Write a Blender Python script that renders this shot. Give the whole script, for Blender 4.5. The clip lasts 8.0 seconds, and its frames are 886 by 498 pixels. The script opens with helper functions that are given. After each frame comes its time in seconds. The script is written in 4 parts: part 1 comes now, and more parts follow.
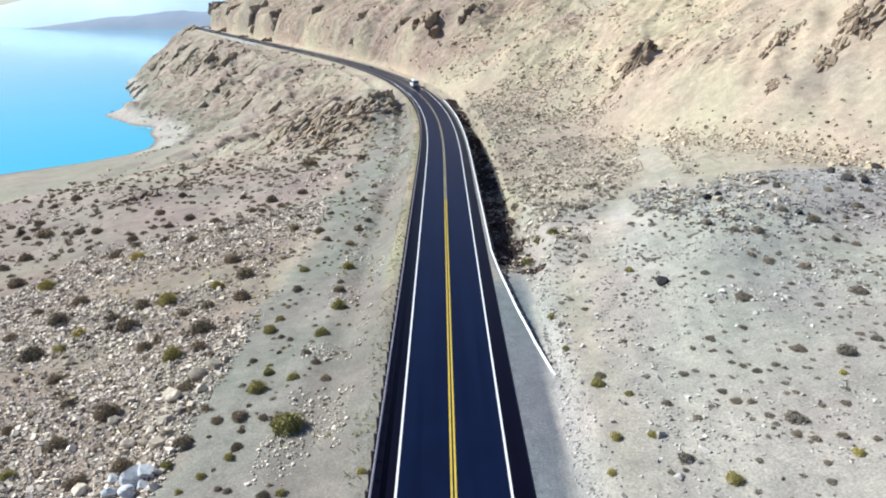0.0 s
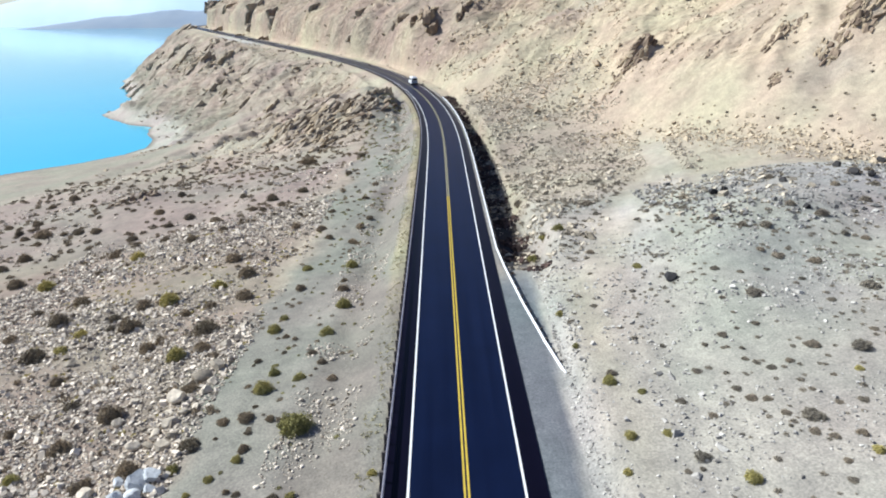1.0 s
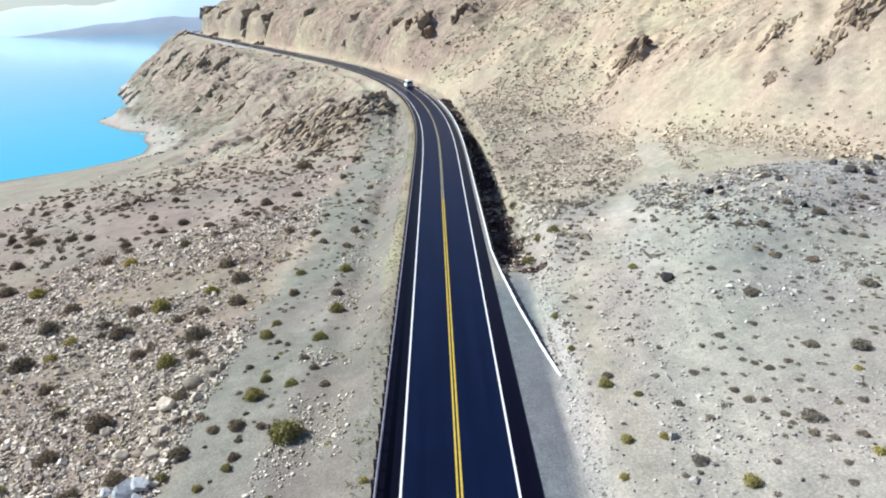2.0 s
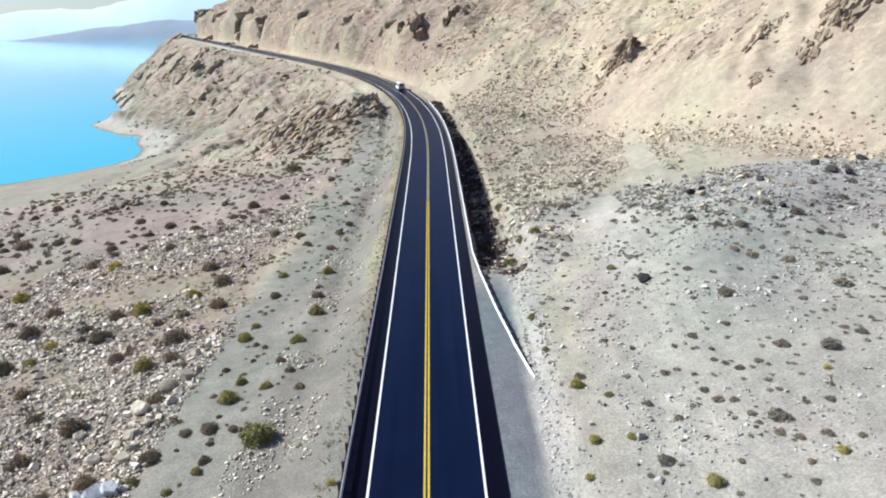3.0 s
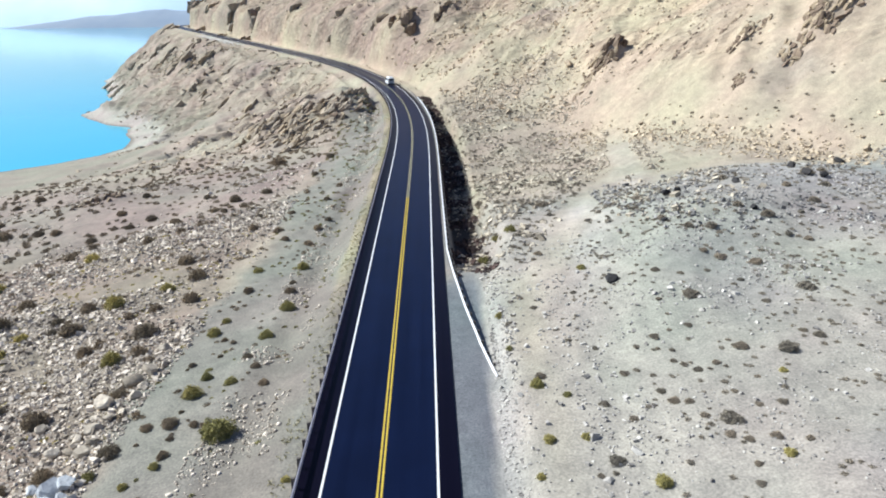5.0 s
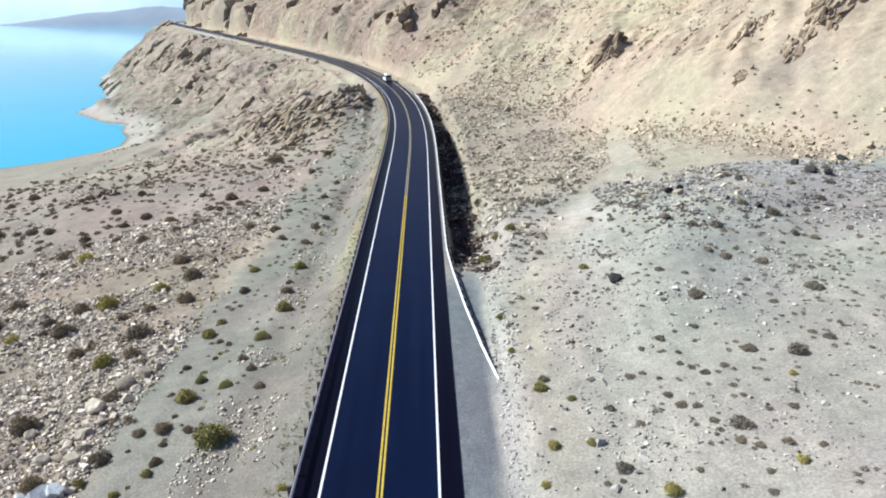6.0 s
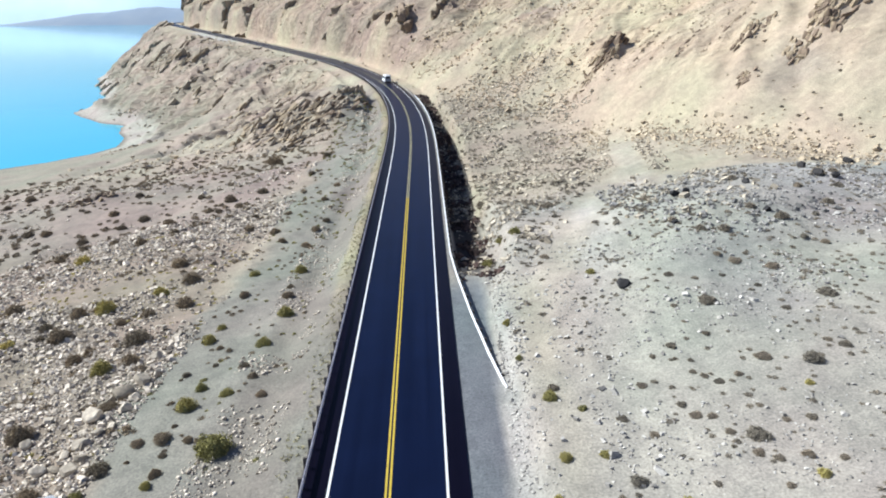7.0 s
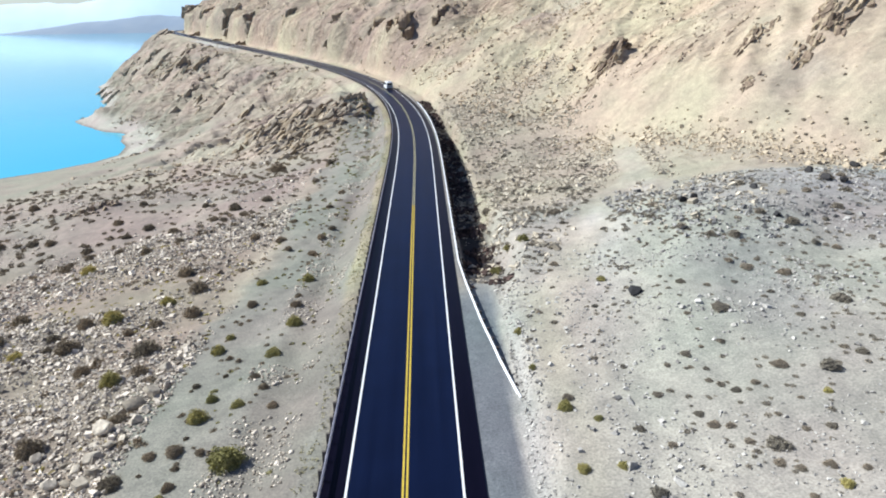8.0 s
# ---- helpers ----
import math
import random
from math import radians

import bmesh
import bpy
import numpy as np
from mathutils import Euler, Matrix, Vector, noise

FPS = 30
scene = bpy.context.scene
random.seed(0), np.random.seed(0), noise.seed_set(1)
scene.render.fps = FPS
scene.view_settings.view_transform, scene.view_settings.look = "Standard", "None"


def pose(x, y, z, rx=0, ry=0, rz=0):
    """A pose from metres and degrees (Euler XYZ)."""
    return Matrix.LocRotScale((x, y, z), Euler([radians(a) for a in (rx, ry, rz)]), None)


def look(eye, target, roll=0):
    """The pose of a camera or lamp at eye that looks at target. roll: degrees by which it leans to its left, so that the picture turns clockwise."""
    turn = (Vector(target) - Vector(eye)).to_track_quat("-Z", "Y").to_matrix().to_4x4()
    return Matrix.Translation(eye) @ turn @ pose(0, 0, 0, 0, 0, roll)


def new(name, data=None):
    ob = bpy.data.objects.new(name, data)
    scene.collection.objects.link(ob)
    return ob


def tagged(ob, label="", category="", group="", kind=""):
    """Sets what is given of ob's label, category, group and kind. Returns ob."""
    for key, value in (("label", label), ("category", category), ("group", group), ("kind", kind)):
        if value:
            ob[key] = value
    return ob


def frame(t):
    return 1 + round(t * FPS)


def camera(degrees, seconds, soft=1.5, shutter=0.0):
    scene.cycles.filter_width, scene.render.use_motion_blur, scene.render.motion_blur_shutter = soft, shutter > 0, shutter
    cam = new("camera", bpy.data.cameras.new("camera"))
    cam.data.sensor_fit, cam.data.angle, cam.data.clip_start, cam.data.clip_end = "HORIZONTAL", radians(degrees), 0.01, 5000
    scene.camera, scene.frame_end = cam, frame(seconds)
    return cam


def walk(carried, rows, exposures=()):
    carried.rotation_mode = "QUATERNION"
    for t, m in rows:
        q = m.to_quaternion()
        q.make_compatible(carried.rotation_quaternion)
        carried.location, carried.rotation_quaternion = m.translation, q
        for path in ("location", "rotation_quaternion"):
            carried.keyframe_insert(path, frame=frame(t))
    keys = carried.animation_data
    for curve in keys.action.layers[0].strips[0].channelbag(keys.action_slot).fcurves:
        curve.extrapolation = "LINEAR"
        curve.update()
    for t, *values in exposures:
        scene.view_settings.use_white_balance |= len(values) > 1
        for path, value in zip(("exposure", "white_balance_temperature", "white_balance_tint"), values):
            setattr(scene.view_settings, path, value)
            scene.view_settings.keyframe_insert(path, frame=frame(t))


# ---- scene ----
cam = camera(67.1, 8.0, soft=1.95)
PATH = [
    (0, (-0.645, -1.876, 27.17), (-0.641, 0.011, 26.508), -0.3),
    (0.5, (-1.043, -1.539, 27.025), (-1.033, 0.347, 26.36), -0.3),
    (1, (-1.417, -1.134, 26.862), (-1.407, 0.751, 26.194), -0.7),
    (2.5, (-0.163, -0.363, 26.467), (-0.144, 1.527, 25.813), -1.4),
    (3, (0.966, -0.576, 26.504), (0.988, 1.314, 25.851), -1.5),
    (3.5, (1.996, -0.768, 26.64), (2.019, 1.123, 25.989), -1.5),
    (4, (2.867, -0.944, 26.795), (2.899, 0.944, 26.136), -0.9),
    (4.5, (3.202, -0.928, 26.845), (3.239, 0.959, 26.181), -0.6),
    (6, (2.987, 0.617, 26.516), (3.036, 2.499, 25.841), -0.5),
    (6.5, (2.704, 1.299, 26.451), (2.756, 3.181, 25.775), -0.4),
    (7, (2.36, 1.845, 26.425), (2.416, 3.728, 25.753), -0.4),
    (7.5, (1.869, 2.176, 26.475), (1.925, 4.063, 25.815), -0.6),
    (8, (1.508, 2.265, 26.575), (1.563, 4.154, 25.918), -0.8),
]
walk(cam, [(t, look(eye, target, roll)) for t, eye, target, roll in PATH])

# ---- light ----
SUN_EL, SUN_AZ = 41.0, 164.0      # height, and bearing from +x anticlockwise, of the sun
sun_dir = Vector((math.cos(radians(SUN_EL)) * math.cos(radians(SUN_AZ)),
                  math.cos(radians(SUN_EL)) * math.sin(radians(SUN_AZ)), math.sin(radians(SUN_EL))))
world = bpy.data.worlds.new("world")
scene.world = world
world.use_nodes = True
wn = world.node_tree.nodes
sky = wn.new("ShaderNodeTexSky")
sky.sky_type, sky.sun_disc = "NISHITA", False
sky.sun_elevation, sky.sun_rotation = radians(SUN_EL), radians(90 - SUN_AZ)
sky.altitude, sky.air_density, sky.dust_density, sky.ozone_density = 1200, 1.0, 1.6, 2.2
cool = wn.new("ShaderNodeMix")
cool.data_type, cool.blend_type = "RGBA", "MULTIPLY"
cool.inputs[0].default_value, cool.inputs[7].default_value = 1.0, (0.87, 0.955, 1.12, 1)
world.node_tree.links.new(sky.outputs[0], cool.inputs[6])
world.node_tree.links.new(cool.outputs[2], wn["Background"].inputs[0])
wn["Background"].inputs[1].default_value = 0.075
sun = new("sun", bpy.data.lights.new("sun", "SUN"))
sun.data.energy, sun.data.angle, sun.data.color = 5.0, radians(0.53), (0.962, 0.992, 0.965)
sun.matrix_world = look(sun_dir * 200, (0, 0, 0))
scene.view_settings.exposure = 0.55

# ---- small tools ----
def smooth(a, b, v):
    u = np.clip((np.asarray(v, float) - a) / (b - a), 0, 1)
    return u * u * (3 - 2 * u)


def lattice(ix, iy, seed):
    h = (ix.astype(np.int64) * 374761393 + iy.astype(np.int64) * 668265263 + seed * 974634) & 0xFFFFFFFF
    h = ((h ^ (h >> 13)) * 1274126177) & 0xFFFFFFFF
    return ((h ^ (h >> 16)) & 0xFFFF) / 65535.0


def grain(x, y, size, seed=1):
    """Value noise, -1 to 1, with features of the given size."""
    u, v = np.asarray(x, float) / size, np.asarray(y, float) / size
    iu, iv = np.floor(u), np.floor(v)
    fu, fv = u - iu, v - iv
    fu, fv = fu * fu * (3 - 2 * fu), fv * fv * (3 - 2 * fv)
    a, b = lattice(iu, iv, seed), lattice(iu + 1, iv, seed)
    c, d = lattice(iu, iv + 1, seed), lattice(iu + 1, iv + 1, seed)
    return ((a * (1 - fu) + b * fu) * (1 - fv) + (c * (1 - fu) + d * fu) * fv) * 2 - 1


def rough(x, y, size, steps=4, seed=1, fall=0.5):
    total, amp = 0, 1.0
    for k in range(steps):
        co, si = math.cos(0.9 * k), math.sin(0.9 * k)
        total = total + amp * grain(x * co - y * si, x * si + y * co, size / 2 ** k, seed + 17 * k)
        amp *= fall
    return total


def crag(x, y, size, steps=4, seed=1):
    """Ridged noise, 0 to 1."""
    total, amp, full = 0, 1.0, 0
    for k in range(steps):
        co, si = math.cos(1.1 * k), math.sin(1.1 * k)
        total = total + amp * (1 - np.abs(grain(x * co - y * si, x * si + y * co, size / 2 ** k, seed + 31 * k)))
        full += amp
        amp *= 0.55
    return total / full


# ---- the road's line ----
ROAD_Y = np.arange(-200, 1101, 1.0)
ROAD_SLOPE = -0.55 * smooth(115, 420, ROAD_Y) + 1.5 * smooth(705, 800, ROAD_Y)
ROAD_X = np.cumsum(ROAD_SLOPE) - ROAD_SLOPE
ROAD_X -= np.interp(0, ROAD_Y, ROAD_X)
ROAD_S = np.cumsum(np.sqrt(1 + ROAD_SLOPE ** 2))
ROAD_S -= np.interp(0, ROAD_Y, ROAD_S)
ROAD_Z = 0.0265 * (np.sqrt((ROAD_S - 195) ** 2 + 900) + ROAD_S - 195) / 2 - 0.0265 * 900 / 4 / (195 - np.minimum(ROAD_S, 100))
ROAD_Z -= np.interp(0, ROAD_Y, ROAD_Z)


def road_x(y): return np.interp(y, ROAD_Y, ROAD_X)
def road_z(y): return np.interp(y, ROAD_Y, ROAD_Z)
def road_slope(y): return np.interp(y, ROAD_Y, ROAD_SLOPE)


def beside(y, d):
    """Place on the road's level at the station y, d metres to the right of the centre line."""
    g = float(road_slope(y))
    n = math.sqrt(1 + g * g)
    return float(road_x(y)) + d / n, y - d * g / n, float(road_z(y))


def across(x, y):
    """Offset from the centre line, right positive, and the station."""
    d = (x - road_x(y)) / np.sqrt(1 + road_slope(y) ** 2)
    return d, y


WATER = -36.0
SHORE_Y = [-150, 240, 284, 300, 318, 335, 361, 401, 426, 462, 496, 560, 639, 728, 890, 1100]
SHORE_D = [640, 206, 154, 133, 112, 99, 92, 91, 99, 110, 95, 84, 79, 70, 60, 60]
DITCH_Y, DITCH_Z = [66, 70, 78, 98, 118, 140, 180, 212, 232], [-0.3, 0.9, 2.2, 3.9, 5.0, 5.4, 4.8, 2.6, 0.4]
TRACK_Y, TRACK_D = [39, 49, 57, 67, 74, 88, 101, 112, 121, 150], [11.8, 12.0, 13.6, 16.4, 19.4, 24.8, 31.3, 37.6, 38.8, 46]
FOOT_Y = [-200, 60, 86, 106, 132, 149, 175, 205, 230, 250, 1100]
FOOT_D = [150, 98, 80, 64, 49, 40, 31, 17, 8.5, 8.0, 8.0]


def height(x, y):
    """Ground level."""
    d, y = across(x, y)
    zr = road_z(y)
    A = np.abs(d)
    # lake side
    ds = np.interp(y, SHORE_Y, SHORE_D)
    emb = (1.1 + 2.1 * smooth(42, 90, y)) * (1 - 0.7 * smooth(240, 300, y))
    p = 0.92 - 0.12 * smooth(130, 260, y) + 0.6 * smooth(300, 390, y)
    u = np.clip((A - 12) / (ds - 12), 0, None)
    drop = -WATER + zr - emb
    left = zr - emb * smooth(5.4, 10.5, A) - drop * np.where(u < 1, 1 - (1 - np.clip(u, 1e-6, 1) ** p) ** 1.35, 1 + (u - 1) * 0.6)
    keep = smooth(6.5, 12, A)
    left = left + keep * (6.5 * np.exp(-((x + 25) / 12) ** 2 - ((y - 218) / 18) ** 2) + 4.5 * np.exp(-((x + 38) / 17) ** 2 - ((y - 214) / 24) ** 2))
    left = left + 2.2 * np.exp(-((x + 66) / 7) ** 2 - ((y - 140) / 5) ** 2)
    left = left + keep * (2.0 * np.exp(-((x + 37) / 15) ** 2 - ((y - 88) / 32) ** 2) + 0.6 * np.exp(-((x + 17) / 8) ** 2 - ((y - 101) / 16) ** 2))
    # hill side
    terrace = 1.25 * smooth(7.7, 9.8, d) * (1 - smooth(85, 115, y) * (1 - smooth(16, 24, d))) + 0.085 * np.clip(d - 10, 0, None)
    mound = 2.4 * np.exp(-((x - 33) / 13) ** 2 - ((y - 72) / 13) ** 2) + 2.9 * np.exp(-((x - 48) / 15) ** 2 - ((y - 85) / 11) ** 2) + 1.6 * np.exp(-((x - 23) / 7) ** 2 - ((y - 53) / 7) ** 2)
    mound = mound + 1.0 * np.exp(-((x - 45) / 15) ** 2 - ((y - 65) / 12) ** 2)
    wash = -(2.6 + 1.8 * smooth(7.5, 13, d)) * np.exp(-((y - 133 - 0.25 * (d - 12)) / 30) ** 2) * (1 - smooth(30, 60, d)) * smooth(5.6, 6.7, d)
    foot = np.interp(y, FOOT_Y, FOOT_D)
    foot = foot + smooth(235, 260, y) * (1.5 + 3.2 * rough(y, y * 0 + 3, 17, 3, 61))
    up = np.logaddexp(0, (d - foot) / 2.0) * 2.0 - np.logaddexp(0, -foot / 2.0) * 2.0
    hill = 95 * (1 - np.exp(-0.70 * up / 95)) + 13 * smooth(0, 8, d - foot) * smooth(232, 330, y)
    right = zr + terrace * (1 - smooth(150, 210, y)) + mound + wash + hill
    right = right + 3.8 * np.exp(-((x - 48.5) / 4) ** 2 - ((y - 171.5) / 2.8) ** 2) + 3.2 * np.exp(-((x - 80) / 6) ** 2 - ((y - 131.5) / 3.5) ** 2)
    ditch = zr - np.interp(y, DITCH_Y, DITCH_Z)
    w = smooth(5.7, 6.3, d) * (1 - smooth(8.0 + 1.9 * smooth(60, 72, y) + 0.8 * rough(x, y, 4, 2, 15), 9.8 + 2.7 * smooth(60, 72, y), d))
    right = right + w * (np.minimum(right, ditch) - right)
    z = np.where(d < 0, left, right)
    # relief that grows away from the road
    free = smooth(6, 14, A)
    slope_l = (d < 0) * smooth(150, 240, y) * (1 - smooth(0.28, 0.5, u) * (1 - smooth(300, 345, y)))
    slope_r = (d > 0) * smooth(-6, 14, d - foot)
    wet = np.where(d < 0, smooth(0.78, 0.95, u) * 0.85, 0)
    z = z + free * (1 - wet) * (0.35 * rough(x, y, 9, 4, 3) + 0.12 * rough(x, y, 1.6, 3, 5))
    beach = np.where(d < 0, smooth(0.32, 0.6, u) * (1 - smooth(350, 400, y)), 0)
    z = z + free * smooth(10, 40, A) * 1.2 * rough(x, y, 34, 3, 8) * (1 - 0.9 * beach)
    face = (crag(x * 1.0 + 0.6 * y, y * 0.45 - 0.5 * x, 26, 5, 11) - 0.62)
    z = z + slope_l * smooth(8, 26, A) * 9.0 * face * (1 - smooth(0.8, 1.0, u))
    z = z + slope_r * (4.5 + 7 * smooth(240, 330, y)) * face * smooth(0, 18, d - foot)
    strike = crag(x * 0.8 - y * 0.45, (x * 0.45 + y * 0.8) * 0.3, 13, 3, 23) - 0.62
    fine = crag(x * 0.8 - y * 0.45, (x * 0.45 + y * 0.8) * 0.35, 5.5, 3, 29) - 0.62
    z = z + slope_r * (3.6 * strike + 1.7 * fine) * smooth(2, 14, d - foot) + slope_l * smooth(14, 30, A) * (5.0 * strike + 2.0 * fine) * (1 - smooth(0.75, 0.95, u))
    z = z + slope_r * smooth(235, 300, y) * 4.2 * (crag(y + 0.5 * d, d * 0.35, 31, 4, 71) - 0.6) * smooth(0, 7, d - foot)
    broken = (d > 0) * smooth(225, 280, y) * smooth(1, 9, d - foot)
    z = z + broken * (1.5 * rough(x, y, 11, 3, 141) + 1.6 * (crag(x + 0.4 * y, 0.6 * y, 17, 3, 143) - 0.6))
    ribs = crag(0.15 * x + 0.1 * y, y - 0.25 * x, 7.5, 3, 151) - 0.62
    z = z + slope_l * smooth(12, 26, A) * (1 - smooth(0.78, 0.95, u)) * 3.4 * ribs * (0.6 + 0.5 * rough(x, y, 40, 2, 153))
    # the bed of the road
    bed = smooth(4.4, 5.0, A) if np.ndim(A) == 0 else np.where(A < 6.2, smooth(4.6, 6.2, A), 1.0)
    return zr - 0.12 + (z - zr + 0.12) * bed


# ---- materials ----
def material(name):
    m = bpy.data.materials.new(name)
    m.use_nodes = True
    nt = m.node_tree
    return m, nt.nodes, nt.links, nt.nodes["Principled BSDF"]


def tint(nodes, links, source, low, high, a=0.3, b=0.7):
    ramp = nodes.new("ShaderNodeValToRGB")
    ramp.color_ramp.elements[0].position, ramp.color_ramp.elements[1].position = a, b
    ramp.color_ramp.elements[0].color, ramp.color_ramp.elements[1].color = (*low, 1), (*high, 1)
    links.new(source, ramp.inputs[0])
    return ramp.outputs[0]


def noise_node(nodes, links, scale, detail=4, rough_=0.55, coords="Object"):
    tc, n = nodes.new("ShaderNodeTexCoord"), nodes.new("ShaderNodeTexNoise")
    n.inputs["Scale"].default_value, n.inputs["Detail"].default_value, n.inputs["Roughness"].default_value = scale, detail, rough_
    links.new(tc.outputs[coords], n.inputs["Vector"])
    return n.outputs["Fac"]


def mixed(nodes, links, kind, fac, a, b):
    n = nodes.new("ShaderNodeMix")
    n.data_type, n.blend_type = "RGBA", kind
    if isinstance(fac, float): n.inputs[0].default_value = fac
    else: links.new(fac, n.inputs[0])
    for socket, value in ((n.inputs[6], a), (n.inputs[7], b)):
        if isinstance(value, tuple): socket.default_value = (*value, 1)
        else: links.new(value, socket)
    return n.outputs[2]


def bumped(nodes, links, bsdf, source, strength, distance):
    b = nodes.new("ShaderNodeBump")
    b.inputs["Strength"].default_value, b.inputs["Distance"].default_value = strength, distance
    links.new(source, b.inputs["Height"])
    links.new(b.outputs[0], bsdf.inputs["Normal"])


def plain(name, colour, roughness=0.6, metallic=0.0, vary=0.25, scale=3.0, bump=0.0):
    """A surface of one colour with grain and wear at two scales."""
    m, nodes, links, bsdf = material(name)
    n1, n2 = noise_node(nodes, links, scale), noise_node(nodes, links, scale * 9, 3)
    lo, hi = tuple(c * (1 - vary) for c in colour), tuple(min(1, c * (1 + vary)) for c in colour)
    c1 = tint(nodes, links, n1, lo, hi)
    c2 = tint(nodes, links, n2, (1 - vary,) * 3, (1, 1, 1))
    links.new(mixed(nodes, links, "MULTIPLY", 0.6, c1, c2), bsdf.inputs["Base Color"])
    bsdf.inputs["Roughness"].default_value, bsdf.inputs["Metallic"].default_value = roughness, metallic
    if bump: bumped(nodes, links, bsdf, n2, 0.5, bump)
    return m


def ground_material():
    m, nodes, links, bsdf = material("dry_soil")
    at = nodes.new("ShaderNodeVertexColor")
    at.layer_name = "soil"
    big, mid, fine = noise_node(nodes, links, 0.09, 5), noise_node(nodes, links, 0.7, 6, 0.65), noise_node(nodes, links, 6.0, 4, 0.7)
    c = mixed(nodes, links, "MULTIPLY", 1.0, at.outputs[0], tint(nodes, links, big, (0.86, 0.84, 0.84), (1.1, 1.1, 1.06)))
    c = mixed(nodes, links, "MULTIPLY", 1.0, c, tint(nodes, links, mid, (0.80, 0.80, 0.81), (1.14, 1.13, 1.12), 0.30, 0.70))
    c = mixed(nodes, links, "MULTIPLY", 1.0, c, tint(nodes, links, fine, (0.68, 0.68, 0.69), (1.25, 1.24, 1.22), 0.33, 0.67))
    hue = noise_node(nodes, links, 0.05, 3)
    c = mixed(nodes, links, "MULTIPLY", 1.0, c, tint(nodes, links, hue, (1.045, 0.985, 0.985), (0.96, 1.014, 0.965), 0.38, 0.62))
    bsdf.inputs["Roughness"].default_value = 0.95
    bsdf.inputs["Specular IOR Level"].default_value = 0.15
    # bedrock: beds that run up the slope, crevice shade put into the colour as darker bands; the soil layer's alpha
    # says where rock shows
    tc, mp = nodes.new("ShaderNodeTexCoord"), nodes.new("ShaderNodeMapping")
    mp.inputs["Scale"].default_value, mp.inputs["Rotation"].default_value = (0.10, 0.34, 0.26), (0, 0, 0.2)
    links.new(tc.outputs["Object"], mp.inputs[0])
    beds = nodes.new("ShaderNodeTexNoise")
    beds.inputs["Scale"].default_value, beds.inputs["Detail"].default_value, beds.inputs["Roughness"].default_value = 1.0, 6, 0.62
    beds.inputs["Distortion"].default_value = 0.6
    links.new(mp.outputs[0], beds.inputs["Vector"])
    shaded_beds = mixed(nodes, links, "MULTIPLY", 1.0, c, tint(nodes, links, beds.outputs["Fac"], (0.56, 0.50, 0.47), (1.22, 1.20, 1.17), 0.34, 0.60))
    links.new(mixed(nodes, links, "MIX", at.outputs[1], c, shaded_beds), bsdf.inputs["Base Color"])
    relief = nodes.new("ShaderNodeMath")
    relief.operation = "MULTIPLY"
    links.new(beds.outputs["Fac"], relief.inputs[0]); links.new(at.outputs[1], relief.inputs[1])
    coarse = nodes.new("ShaderNodeBump")
    coarse.inputs["Strength"].default_value, coarse.inputs["Distance"].default_value = 0.9, 3.2
    links.new(relief.outputs[0], coarse.inputs["Height"])
    both = nodes.new("ShaderNodeMath")
    both.operation = "ADD"
    links.new(mid, both.inputs[0]); links.new(fine, both.inputs[1])
    bumped(nodes, links, bsdf, both.outputs[0], 0.55, 0.10)
    links.new(coarse.outputs[0], bsdf.inputs["Normal"].links[0].from_node.inputs["Normal"])
    return m


def asphalt_material(name, low, high):
    m, nodes, links, bsdf = material(name)
    mp = nodes.new("ShaderNodeMapping")
    tc = nodes.new("ShaderNodeTexCoord")
    links.new(tc.outputs["Object"], mp.inputs[0])
    mp.inputs["Scale"].default_value = (1.1, 0.03, 1)
    lanes = nodes.new("ShaderNodeTexNoise")
    lanes.inputs["Scale"].default_value, lanes.inputs["Detail"].default_value = 1.0, 3
    links.new(mp.outputs[0], lanes.inputs["Vector"])
    fine, mid = noise_node(nodes, links, 14, 4, 0.7), noise_node(nodes, links, 0.25, 4)
    c = tint(nodes, links, lanes.outputs["Fac"], low, high)
    c = mixed(nodes, links, "MULTIPLY", 0.7, c, tint(nodes, links, fine, (0.7, 0.7, 0.7), (1.3, 1.3, 1.3)))
    c = mixed(nodes, links, "MULTIPLY", 0.6, c, tint(nodes, links, mid, (0.8, 0.8, 0.8), (1.2, 1.2, 1.2)))
    links.new(c, bsdf.inputs["Base Color"])
    bsdf.inputs["Roughness"].default_value = 0.36
    bsdf.inputs["Specular IOR Level"].default_value = 0.085
    bumped(nodes, links, bsdf, fine, 0.2, 0.01)
    return m


def water_material():
    m, nodes, links, bsdf = material("lake_water")
    deep = noise_node(nodes, links, 0.006, 3)
    links.new(tint(nodes, links, deep, (0.022, 0.385, 0.55), (0.028, 0.42, 0.585)), bsdf.inputs["Base Color"])
    bsdf.inputs["Roughness"].default_value, bsdf.inputs["IOR"].default_value = 0.06, 1.33
    bsdf.inputs["Specular IOR Level"].default_value = 0.5
    bumped(nodes, links, bsdf, noise_node(nodes, links, 0.35, 5), 0.10, 0.4)
    return m


